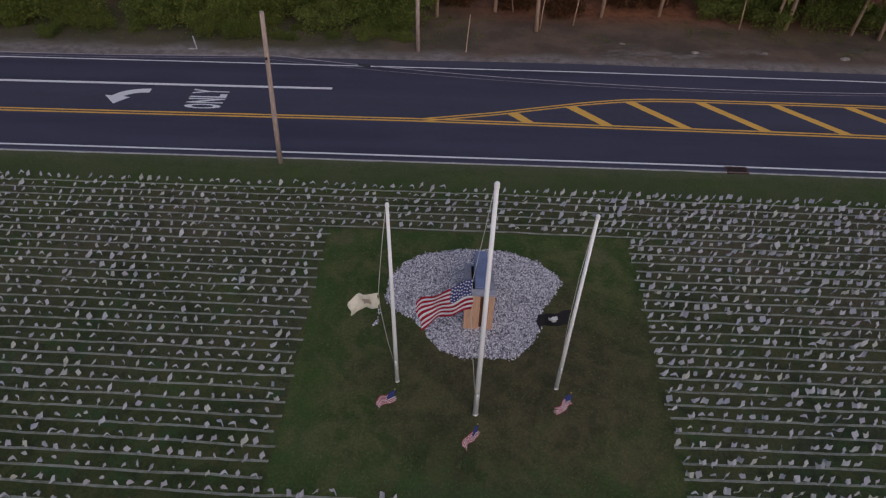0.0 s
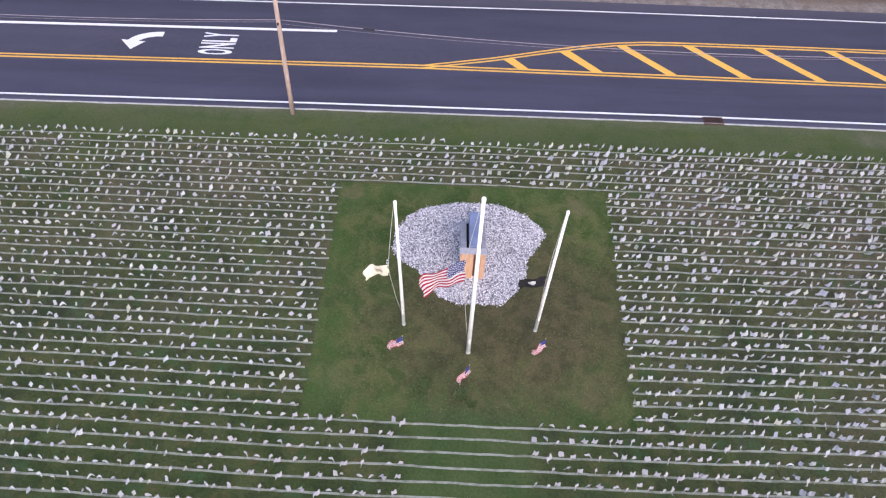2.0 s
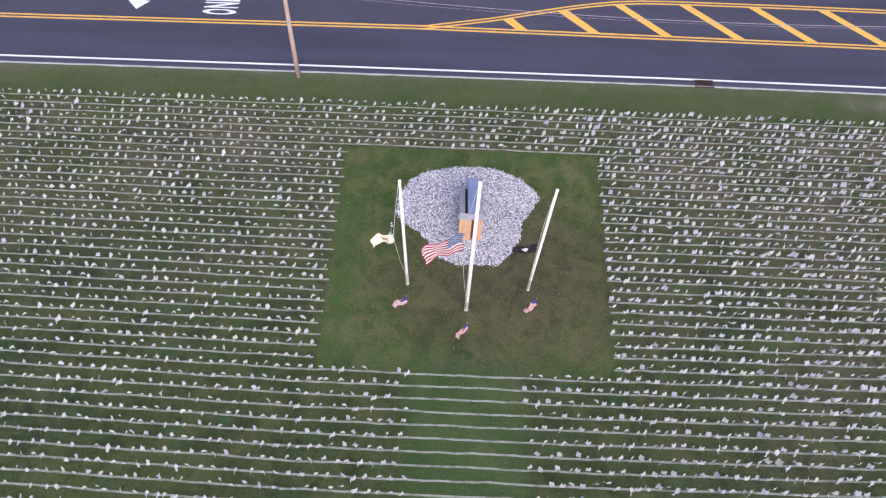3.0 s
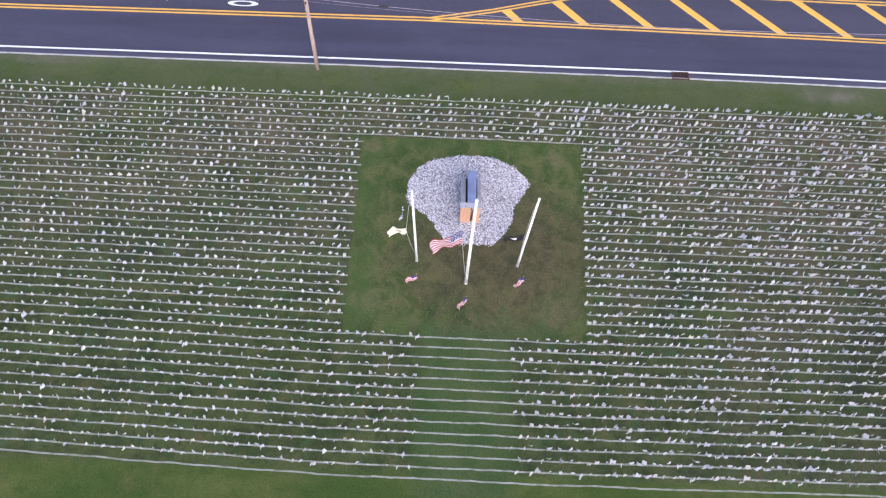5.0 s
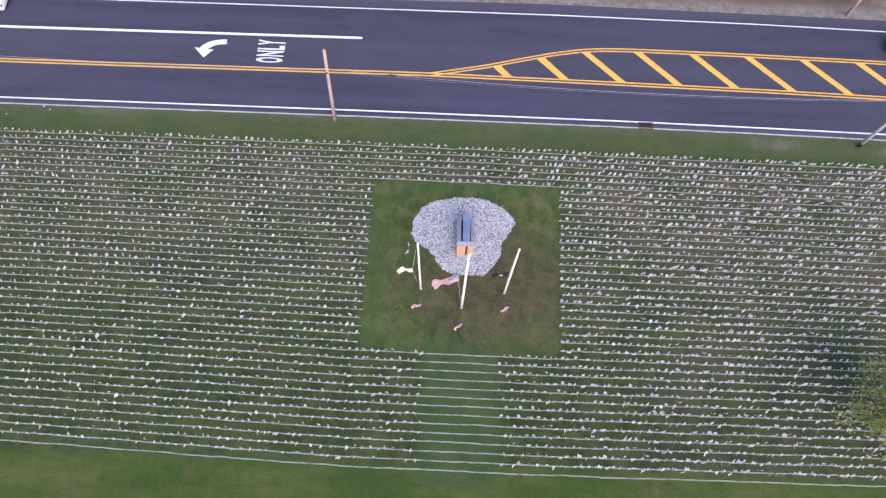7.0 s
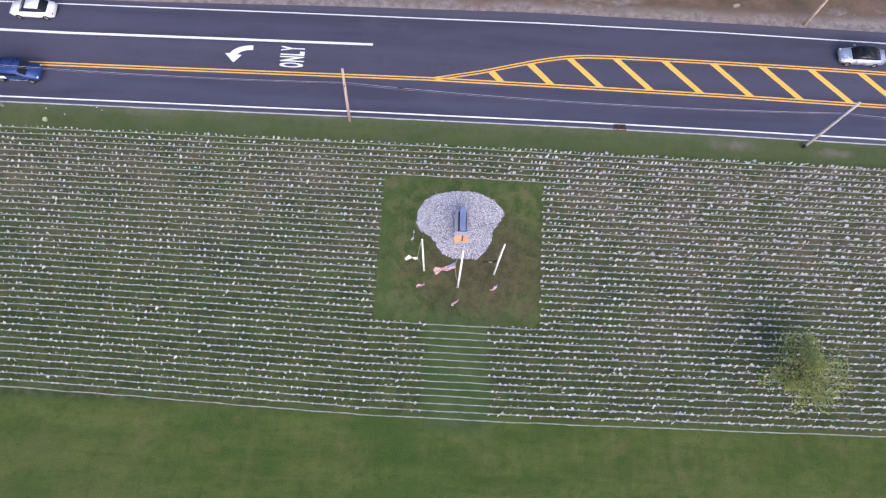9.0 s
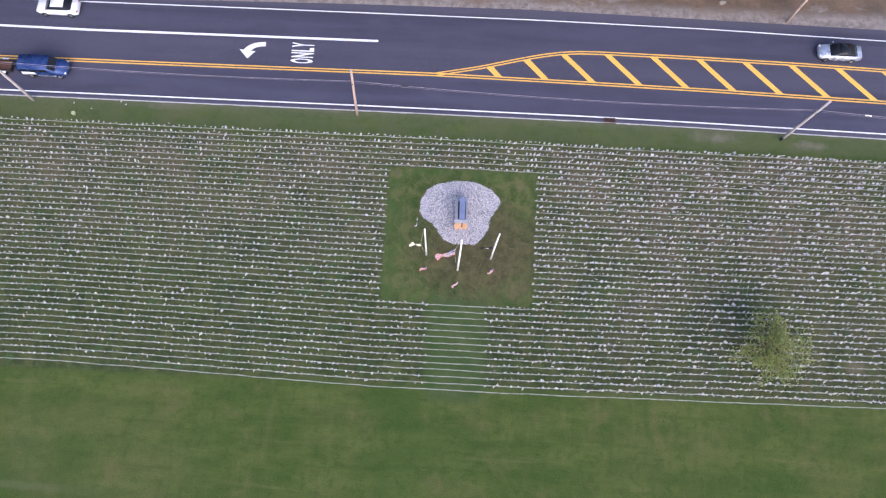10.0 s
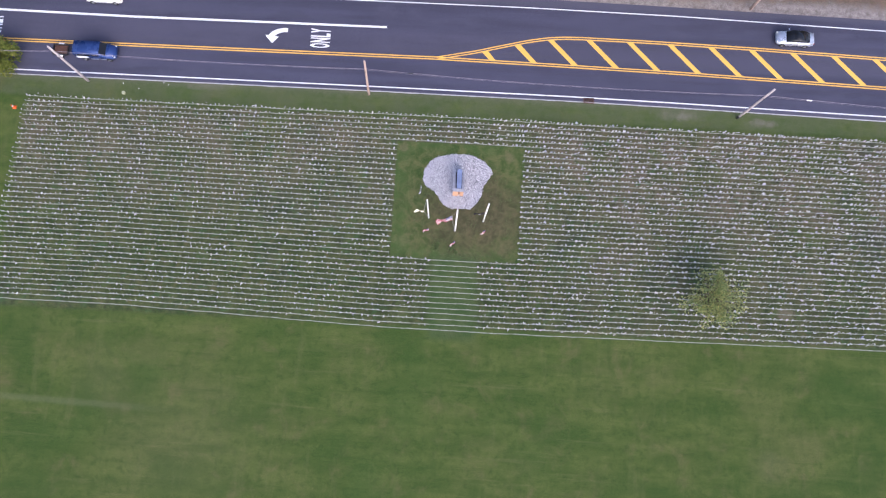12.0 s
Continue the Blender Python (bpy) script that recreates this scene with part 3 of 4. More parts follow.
# wooden front: two boarded panels beside a recessed slot
for x0, x1 in ((-0.62, 0.05), (0.21, 0.66)):
    panel = part("front_panel", box(bmesh.new(), x0, x1, 0.0, 0.22, 0.0, 2.2, 0.012), PINE, monument, "orange-brown pine panel")
    n = 3 if x1 - x0 > 0.5 else 2
    for k in range(n):
        a, b = x0 + (x1 - x0) * k / n + 0.006, x0 + (x1 - x0) * (k + 1) / n - 0.006
        part("plank", box(bmesh.new(), a, b, -0.028, 0.0, 0.03, 2.18, 0.005), PINE, panel)
part("slot_liner", box(bmesh.new(), 0.05, 0.21, 0.12, 0.22, 0.0, 2.12), simple("dark_brown", (0.12, 0.055, 0.03), 0.15, 4), monument, "dark recess between the panels")
part("cap", box(bmesh.new(), -0.67, 0.71, -0.05, 0.30, 2.2, 2.3, 0.012), GREY_BOARD, monument, "grey cap board")
# the back slopes down from the cap to a low rear edge
bm = bmesh.new()
sides = []
for x in (-0.62, 0.66):
    sides.append([bm.verts.new((x, y, z)) for y, z in ((0.22, 0.0), (0.22, 2.2), (0.34, 2.2), (2.72, 1.42), (2.86, 0.0))])
for s_ in (sides[0], sides[1][::-1]):
    bm.faces.new(s_)
for k in range(5):
    bm.faces.new((sides[0][k], sides[0][(k + 1) % 5], sides[1][(k + 1) % 5], sides[1][k]))
bmesh.ops.recalc_face_normals(bm, faces=bm.faces)
part("sloping_back", bm, GREY_BOARD, monument, "grey boarded back sloping down")


def back_z(y):
    return 2.2 - (y - 0.34) * 0.78 / 2.38


def wedge(x0, x1, y0, y1, lift0, lift1):
    """A strip lying on the sloping back."""
    bm = bmesh.new()
    v = [bm.verts.new((x, y, back_z(y) + l)) for y in (y0, y1) for x in (x0, x1) for l in (lift0, lift1)]
    for f in ((0, 1, 3, 2), (4, 6, 7, 5), (0, 4, 5, 1), (2, 3, 7, 6), (1, 5, 7, 3), (0, 2, 6, 4)):
        bm.faces.new([v[i] for i in f])
    bmesh.ops.recalc_face_normals(bm, faces=bm.faces)
    return bm


# black strips on the slope paint the shade of the gaps beside the fin
part("gap_shade", wedge(-0.32, -0.20, 0.36, 2.50, -0.02, 0.006), SHADE_BLACK, monument, "long black strip of gap shade")
part("gap_shade", wedge(0.375, 0.44, 0.36, 2.50, -0.02, 0.006), SHADE_BLACK, monument, "narrow black strip of gap shade")
for x0, x1 in ((-0.60, -0.34), (0.50, 0.64)):
    part("batten", wedge(x0, x1, 0.36, 2.70, -0.02, 0.02), GREY_BOARD, monument)
bm = bmesh.new()
v = [bm.verts.new((x, y, z)) for x in (-0.19, 0.36) for y, z in ((0.33, 2.0), (0.33, 2.36), (2.62, 2.36), (2.62, 1.2))]
for f in ((0, 1, 2, 3), (4, 7, 6, 5), (1, 5, 6, 2), (0, 4, 5, 1), (3, 2, 6, 7), (0, 3, 7, 4)):
    bm.faces.new([v[i] for i in f])
bmesh.ops.recalc_face_normals(bm, faces=bm.faces)
bmesh.ops.bevel(bm, geom=list(bm.edges), offset=0.015, segments=1, affect="EDGES")
fin = part("ridge_fin", bm, SLATE, monument, "slate-blue upright fin")
for x in (-0.02, 0.18):
    part("seam", box(bmesh.new(), x - 0.012, x + 0.012, 0.36, 2.58, 2.35, 2.372), SLATE, fin)

# ---- flags ----

def cloth(length, height, seed, sag, wave, cols=18, rows=13, curl=0.0):
    """Points of a flag streaming along -x from the origin, its hoist hanging down from z = 0."""
    r = random.Random(seed)
    ph, ph2 = r.uniform(0, 6), r.uniform(0, 6)
    grid = []
    for i in range(cols + 1):
        u = i / cols
        col = []
        for j in range(rows + 1):
            w = j / rows
            amp = wave * u ** 0.8
            y = amp * math.sin(7.5 * u + ph + 1.3 * w) + 0.35 * amp * math.sin(15 * u + ph2 - 2 * w) - curl * u * (1 - w)
            z = -w * height * (1 - 0.12 * u) - sag * u ** 1.6 + 0.3 * amp * math.sin(6 * u + ph2)
            x = -u * length * (1 - 0.10 * w) + 0.04 * math.sin(9 * w + ph)
            col.append(Vector((x, y, z)))
        grid.append(col)
    return grid


def sheet(grid, cells, thick=0.006):
    """A thin solid cloth made of the grid's cells for which cells(i, j) holds."""
    bm = bmesh.new()
    pts = {}
    def vert(i, j):
        if (i, j) not in pts:
            pts[i, j] = bm.verts.new(grid[i][j])
        return pts[i, j]
    for i in range(len(grid) - 1):
        for j in range(len(grid[0]) - 1):
            if cells(i, j):
                bm.faces.new((vert(i, j), vert(i + 1, j), vert(i + 1, j + 1), vert(i, j + 1)))
    bmesh.ops.recalc_face_normals(bm, faces=bm.faces)
    bmesh.ops.solidify(bm, geom=list(bm.faces), thickness=thick)
    for f in bm.faces:
        f.smooth = True
    return bm


def us_cloth(flag, grid, stars=True):
    """Thirteen stripes, a navy canton of seven stripes' depth and rows of white dots on it."""
    cols = len(grid) - 1
    cant = int(round(cols * 0.4))
    for j in range(13):
        part("stripe", sheet(grid, lambda i, q: q == j and (i >= cant or j >= 7)), RED_CLOTH if j % 2 == 0 else WHITE_CLOTH, flag)
    canton = part("canton", sheet(grid, lambda i, q: i < cant and q < 7), BLUE_CLOTH, flag, "navy canton with white dots")
    if not stars:
        return
    bm = bmesh.new()
    for a in range(8):
        for b in range(5):
            fi, fj = (a + 0.5 + 0.0 * b) * cant / 8, (b + 0.5 + 0.25 * (a % 2) - 0.12) * 7 / 5
            i, j = min(int(fi), cant - 1), min(int(fj), 6)
            p = grid[i][j].lerp(grid[i + 1][j], fi - i).lerp(grid[i][j + 1].lerp(grid[i + 1][j + 1], fi - i), fj - j)
            n = (grid[i + 1][j] - grid[i][j]).cross(grid[i][j + 1] - grid[i][j]).normalized()
            turn = n.to_track_quat("Z", "Y").to_matrix().to_4x4()
            r = (grid[0][0] - grid[0][7]).length * 0.044
            bmesh.ops.create_cone(bm, cap_ends=True, segments=6, radius1=r, radius2=r, depth=0.022, matrix=Matrix.Translation(p) @ turn)
    tagged(part("star_dots", bm, WHITE_CLOTH, canton, "white dots"), kind="stuff")


def flagpole(x, y, height, r, label):
    pole = thing("flagpole", (x, y, 0), label, "flagpole", "flagpoles on the memorial plot")
    bm = bmesh.new()
    run(bm, [(0, 0, 0), (0, 0, height * 0.5), (0, 0, height)], r, r * 0.6, 14)
    part("pole", bm, POLE_WHITE, pole)
    part("collar", tube(bmesh.new(), (0, 0, 0), (0, 0, 0.05), r * 1.1, r * 1.06, 14), POLE_WHITE, pole)
    bm = tube(bmesh.new(), (0, 0, height), (0, 0, height + 0.06), r * 0.75, r * 0.75, 12)
    bmesh.ops.create_uvsphere(bm, u_segments=12, v_segments=8, radius=r * 0.78, matrix=Matrix.Translation((0, 0, height + 0.11)))
    part("truck", bm, POLE_WHITE, pole, "white ball on the pole's top")
    part("cleat", box(bmesh.new(), -0.03, 0.03, -r - 0.06, -r + 0.01, 1.25, 1.45, 0.008), POLE_WHITE, pole)
    return pole


def halyard(pole, pts):
    part("halyard", run(bmesh.new(), pts, 0.012, 0.012, 5), ROPE, pole, "slack rope")


pole_l = flagpole(-3.22, 1.42, 9.22, 0.09, "white painted metal flagpole with a slack halyard")
pole_m = flagpole(0.0, 0.0, 11.2, 0.108, "tall white painted metal flagpole of the memorial")
pole_r = flagpole(3.33, 1.33, 9.1, 0.09, "white painted metal flagpole beside the gravel")
halyard(pole_l, [(-0.06, 0, 9.15), (-0.2, -0.15, 8.0), (-0.36, -0.34, 6.4), (-0.42, -0.42, 5.75), (-0.40, -0.42, 5.0), (-0.25, -0.25, 3.0), (-0.08, -0.05, 1.35)])
halyard(pole_m, [(-0.06, 0, 11.15), (-0.22, 0.08, 9.6), (-0.46, 0.2, 7.4), (-0.46, 0.2, 6.0), (-0.3, 0.05, 3.8), (-0.08, -0.1, 1.35)])
halyard(pole_r, [(-0.05, 0, 9.05), (-0.13, 0, 6.5), (-0.13, 0, 4.2), (-0.08, -0.1, 1.35)])

US_LABEL = "red and white striped flag with navy canton"
big = thing("national_flag", (-0.47, 0.20, 7.38), US_LABEL + " on a halyard", "flag", turn=13)
us_cloth(big, [[Vector((p.x, p.y + 0.14 * p.z, p.z)) for p in col] for col in cloth(1.88, 1.2, 4, 0.74, 0.17, 20)])
for z in (-0.03, -1.2):
    part("snap_hook", tube(bmesh.new(), (-0.02, 0, z), (0.05, 0, z), 0.02, 0.02, 6), STEEL, big)

cream = thing("cream_flag", (-3.65, 1.0, 5.75), "cream cloth flag with a small dark emblem on a slack halyard", "flag", turn=-8)
grid = cloth(1.10, 0.80, 11, 0.58, 0.13, 14, 9)
part("cloth", sheet(grid, lambda i, j: True), CREAM_CLOTH, cream)
part("emblem", sheet([[p + Vector((0, -0.012, 0.004)) for p in col] for col in grid], lambda i, j: 4 <= i <= 7 and 3 <= j <= 5), simple("brown_print", (0.42, 0.34, 0.27), 0.1), cream, "small brown emblem")

black = thing("black_flag", (3.18, 1.33, 4.85), "black cloth flag with a white round emblem, hung from its pole", "flag", turn=6)
grid = cloth(1.20, 0.80, 21, 0.30, 0.10, 14, 9)
part("cloth", sheet(grid, lambda i, j: True), BLACK_CLOTH, black)
for sgn in (-1, 1):
    part("emblem", sheet([[p + Vector((0, sgn * 0.012, 0.004)) for p in col] for col in grid], lambda i, j: 5 <= i <= 8 and 2 <= j <= 5 and (i, j) not in ((5, 2), (8, 2), (5, 5), (8, 5))), WHITE_CLOTH, black, "white emblem")

for x, y, seed, tn, lean in ((-3.10, -0.25, 3, 12, 2), (0.02, -1.58, 8, 38, 2), (3.55, -0.15, 15, 30, 3)):
    small = thing("ground_flag", (x, y, 0), US_LABEL + " on a short staff", "flag", "small flags before the flagpoles", turn=tn)
    tilt = pose(0, 0, 0, -lean, 0, 0)
    part("staff", tube(bmesh.new(), (0, 0, 0), tilt @ Vector((0, 0, 1.74)), 0.012, 0.010, 7), DARK_DOWEL, small)
    bm = bmesh.new()
    bmesh.ops.create_uvsphere(bm, u_segments=8, v_segments=6, radius=0.03, matrix=Matrix.Translation(tilt @ Vector((0, 0, 1.76))))
    part("finial", bm, simple("gilt", (0.55, 0.38, 0.12), 0.1, 9, 0.35, 0.7), small)
    us_cloth(small, [[tilt @ Vector((p.x, p.y + 0.22 * p.z, p.z + 1.70)) for p in col] for col in cloth(0.74, 0.54, seed, 0.34, 0.08, 10)], stars=False)

# ---- the flag field: chalked rows of stick flags ----
ROWS_N = 42


def row_y(k, x):
    f = k / (ROWS_N - 1)
    return at_x(x, TOP_X, TOP_Y) * (1 - f) + at_x(x, LOW_X, LOW_Y) * f


def row_spans(k):
    """Stretches of x that row k covers: the plot cuts the rows that meet it."""
    y = row_y(k, 0)
    if PLOT[2] + 0.1 < y < PLOT[3] + 0.2:
        wob = 0.12 * math.sin(k * 2.3)
        return [(FIELD_X[0] - 0.035 * k, PLOT[0] + wob - 0.004 * k), (PLOT[1] + wob * 0.8 - 0.016 * k, FIELD_X[1])]
    return [(FIELD_X[0] - 0.035 * k, FIELD_X[1])]


for k in range(ROWS_N):
    for x0, x1 in row_spans(k):
        wob = lambda x: row_y(k, x) + 0.05 * noise.noise(Vector((x * 0.35, k * 3.7, 0))) + 0.035 * noise.noise(Vector((x * 1.3, k * 1.3, 5)))
        part("chalk_line", ribbon(bmesh.new(), x0, x1, lambda x: wob(x) - 0.048 - 0.022 * noise.noise(Vector((x * 2.9, k, 8))), lambda x: wob(x) + 0.048 + 0.022 * noise.noise(Vector((x * 2.7, k, 2))), -0.01, 0.014, 0.32), ROW_PAINT, ground, "pale chalked row line")


def flag_shape(r, furled):
    """A small limp cloth on a stick: points and faces of the cloth and of the stick, with its foot at the origin.
    An open cloth hangs from the stick's tip and swings out to the west; a furled one is a narrow fold over the tip."""
    height = r.uniform(0.48, 0.58)
    lean = Vector((r.gauss(0.03, 0.10), r.gauss(0.03, 0.09), 1)).normalized()
    top = lean * (height - 0.01)
    verts, faces = [], []
    if furled:
        cols, rows = 7, 3
        wide = r.uniform(0.04, 0.065)
        east = top + Vector((r.uniform(0.03, 0.15), r.uniform(-0.16, -0.03), -r.uniform(0.10, 0.17)))
        west = top + Vector((-r.uniform(0.13, 0.24), r.uniform(-0.12, 0.03), -r.uniform(0.07, 0.17)))
        for i in range(cols):
            u = i / (cols - 1)
            p = east.lerp(top, u / 0.42) if u < 0.42 else top.lerp(west, (u - 0.42) / 0.58)
            p = p + Vector((0, 0, 0.02 * math.sin(9 * u + height * 40)))
            for j in range(rows):
                w = j * wide * (1.0 - 0.55 * abs(2 * u - 1) ** 2)
                verts.append(p + Vector((0.15 * w, -0.75 * w, -0.6 * w)))
    else:
        cols, rows = 6, 4
        way = math.pi + max(-0.55, min(0.8, r.gauss(0.15, 0.38)))
        reach, sink, hoist = r.uniform(0.20, 0.30), r.uniform(0.08, 0.17), r.uniform(0.15, 0.20)
        ph, ph2, bend = r.uniform(0, 6), r.uniform(0, 6), r.gauss(0, 0.35)
        skew = Vector((r.gauss(0.03, 0.04), r.gauss(-0.10, 0.035), 0))
        nip = r.uniform(0.25, 0.75)
        for i in range(cols):
            u = i / (cols - 1)
            for j in range(rows):
                w = j / (rows - 1)
                a = way + bend * u * u + 0.3 * u * math.sin(5.0 * u + 2.2 * w + ph)
                out = reach * u * (0.72 + 0.28 * w + 0.10 * math.sin(ph2 + 3 * w))
                drop = sink * u ** 0.7 + hoist * w * (1 - 0.25 * u * nip) + 0.02 * u * math.sin(7 * u + ph2)
                p = top + Vector((out * math.cos(a), out * math.sin(a), 0)) - lean * drop + skew * w
                p += Vector((0, 0.022 * math.sin(9 * u + 3 * w + ph), 0)) * u
                p.z = max(p.z, 0.025 + 0.012 * u)
                verts.append(p)
    for i in range(cols - 1):
        for j in range(rows - 1):
            a = i * rows + j
            faces.append((a, a + rows, a + rows + 1, a + 1))
    stick, sf = [], []
    for z in (0, 1):
        for q in range(3):
            stick.append(lean * (height * z) + Vector((0.010 * math.cos(2.1 * q), 0.010 * math.sin(2.1 * q), 0)))
    for q in range(3):
        sf.append((q, (q + 1) % 3, 3 + (q + 1) % 3, 3 + q))
    return verts, faces, stick, sf


rf = random.Random(42)
SHAPES = [flag_shape(rf, n % 12 >= 8) for n in range(36)]
single = []
for n in range(12):
    v, f, sv, sf = SHAPES[n]
    ob = thing("stick_flag", (0, 0, -3), "small pale cloth flag on a dark stick in a row", "stick flag", "stick flags in rows")
    raw("cloth", [p[:] for p in v], f, FLAG_CLOTH, ob)
    raw("stick", [p[:] for p in sv], sf, STICK, ob)
    single.append(ob)
CV, CF, SV, SF = [], [], [], []
singles = 0
used = set()
for k in range(ROWS_N - 1):
    for x0, x1 in row_spans(k):
        x = x0 + 0.12
        while x < x1 - 0.05:
            here, x = x + rf.gauss(0, 0.06), x + (0.565 if x < 6 else 0.48) * rf.uniform(0.85, 1.15)
            y = row_y(k, here) + rf.gauss(0.055, 0.04)
            bare = row_y(k, 0) < PLOT[2] and WALKWAY[0] + 0.25 * rf.uniform(-1, 1) < here < WALKWAY[1] + 0.25 * rf.uniform(-1, 1)
            gone = rf.random() < 0.035 or (abs(here - 39.4) < 1.5 and abs(y + 8.0) < 0.55)
            full = noise.noise(Vector((here * 0.32, y * 0.45, 4)))
            n, turn = rf.randrange(36), rf.gauss(0, 19)
            if n % 12 >= 8 and here > 4 and rf.random() < 0.75:
                n -= 5
            elif n % 12 >= 5 and here < -4 and rf.random() < 0.12:
                n = n - n % 12 + 8 + n % 4
            size = rf.uniform(0.76, 1.2) * (1 + 0.25 * full) * (0.95 if here < 4 else 1.02)
            if bare or gone or here > x1:
                continue
            near_plot = -12.5 < here < 12.5 and row_y(k, 0) < PLOT[2] and singles < 300
            if near_plot:
                n %= 12
                m = pose(here, y, 0, 0, 0, turn)
                if n in used:
                    copy_thing(single[n], m)
                else:
                    single[n].matrix_basis = m
                    used.add(n)
                singles += 1
                continue
            m = pose(here, y, 0, 0, 0, turn) @ Matrix.Diagonal((size, size, size, 1))
            v, f, sv, sf = SHAPES[n]
            a, b = len(CV), len(SV)
            CV += [(m @ p)[:] for p in v]
            CF += [[a + i for i in q] for q in f]
            SV += [(m @ p)[:] for p in sv]
            SF += [[b + i for i in q] for q in sf]
odd = thing("stick_flag", (48.0, -10.1, 0), "small violet-blue cloth flag on a dark stick in a row", "stick flag", "stick flags in rows")
v, f, sv, sf = SHAPES[3]
raw("cloth", [(p * 1.15)[:] for p in v], f, simple("violet_cloth", (0.30, 0.29, 0.60), 0.06, 5, 0.8), odd)
raw("stick", [p[:] for p in sv], sf, STICK, odd)
rest = new("flag_field")
tagged(rest, "thousands of small pale stick flags standing in straight rows", "flag field", kind="stuff")
tagged(raw("flag_cloths", CV, CF, FLAG_CLOTH, rest), kind="stuff")
tagged(raw("flag_sticks", SV, SF, STICK, rest), kind="stuff")

# ---- grass tufts: longer blades on the plot, the walkway and the verge ----
rg = random.Random(5)
GV, GF = [], []


def tuft(x, y, h):
    for _ in range(3):
        a = rg.uniform(0, 6.28)
        dx, dy, w = math.cos(a), math.sin(a), h * 0.3
        lx, ly = -dy * h * 2.2, dx * h * 2.2
        n = len(GV)
        GV.extend([(x - dx * w, y - dy * w, 0), (x + dx * w, y + dy * w, 0), (x + lx, y + ly, h)])
        GF.append((n, n + 1, n + 2))


for _ in range(5000):
    x, y = rg.uniform(PLOT[0], PLOT[1]), rg.uniform(PLOT[2], PLOT[3])
    if not inside(x, y, BED) and noise.noise(Vector((x * 0.5, y * 0.5, 2))) > -0.15:
        tuft(x, y, rg.uniform(0.015, 0.04))
for wx, wy, wr in ((-2.3, -2.2, 0.5), (-0.3, -2.2, 0.35), (-2.0, -1.7, 0.25), (0.2, -2.6, 0.2)):
    for _ in range(70):
        a, d = rg.uniform(0, 6.28), wr * rg.random() ** 0.7
        tuft(wx + d * math.cos(a), wy + d * math.sin(a), rg.uniform(0.04, 0.085))
tufts = raw("grass_tufts", GV, GF, TUFT_LEAF)
tagged(tufts, "longer green grass tufts on the mown plot", "grass", kind="stuff")

# ---- utility poles and their cables ----


def utility_pole(foot, head, r, label, hardware=True, wood=POLE_WOOD):
    pole = thing("utility_pole", foot, label, "utility pole", "wooden poles along the road")
    top = Vector(head) - Vector(foot)
    bm = run(bmesh.new(), [(0, 0, -0.3), top * 0.35, top * 0.7, top], r, r * 0.72, 12)
    part("shaft", bm, wood, pole)
    if hardware:
        at = top * 0.735
        part("bracket", box(bmesh.new(), at.x - 0.05, at.x + 0.05, at.y - r - 0.1, at.y + r + 0.1, at.z - 0.05, at.z + 0.05, 0.01), DARK_METAL, pole)
        part("insulator", tube(bmesh.new(), (at.x, at.y + r + 0.06, at.z + 0.05), (at.x, at.y + r + 0.06, at.z + 0.22), 0.05, 0.035, 8), STEEL, pole)
    if foot[0] > 30 and hardware:
        part("ground_band", tube(bmesh.new(), top * 0.005, top * 0.07, r * 1.05, r * 1.04, 12), DARK_METAL, pole)
    return pole


POLES = [((-46.4, 16.5, 0), (-46.1, 16.75, 8.5)), ((-11.5, 16.6, 0), (-10.97, 16.68, 9.0)), ((34.15, 15.95, 0), (34.2, 16.0, 8.55))]
for foot, head in POLES:
    bleached = abs(foot[0]) > 30
    utility_pole(foot, head, 0.158, "tall %s wooden utility pole standing on the verge" % ("silver-grey" if bleached else "weathered tan"), True, GREY_POLE if bleached else POLE_WOOD)
utility_pole((-4.2, 31.85, 0), (-4.2, 31.95, 9.2), 0.17, "weathered wooden utility pole at the edge of the wood", False)
utility_pole((36.15, 30.55, 0), (36.2, 30.6, 9.0), 0.17, "weathered wooden utility pole at the edge of the wood", False)


def cable(a, b, sag, r=0.016):
    a, b = Vector(a), Vector(b)
    pts = [a.lerp(b, k / 22) - Vector((0, 0, 4 * sag * (k / 22) * (1 - k / 22))) for k in range(23)]
    ob = part("overhead_cable", run(bmesh.new(), pts, r, r, 5), WIRE)
    return tagged(ob, "thin dark overhead cable sagging between utility poles", "cable", "cables along the road")


HOOKS = [(-118.0, 17.2, 7.0), (-46.2, 16.85, 7.2), (-11.06, 16.85, 6.65), (34.2, 16.2, 6.4), (110.0, 14.5, 7.0)]
for (a, b), sag in zip(zip(HOOKS, HOOKS[1:]), (1.6, 0.5, 0.9, 1.6)):
    cable(a, b, sag, 0.017)
    cable((a[0], a[1] - 0.05, a[2] - 0.22), (b[0], b[1] - 0.05, b[2] - 0.1), sag - 0.03, 0.007)
for x, y, z, finish, tone in ((-6.1, 16.78, 6.28, DARK_METAL, "dark"), (39.5, 16.08, 6.0, POLE_WHITE, "white")):
    bm = tube(bmesh.new(), (-0.28, 0, 0), (0.28, 0, -0.04), 0.06, 0.06, 8)
    bmesh.ops.create_uvsphere(bm, u_segments=8, v_segments=6, radius=0.075, matrix=Matrix.Translation((0.3, 0, -0.05)))
    ob = part("cable_splice", bm, finish)
    ob.location = (x, y, z)
    tagged(ob, tone + " cable splice case hanging on the overhead cable", "splice case")

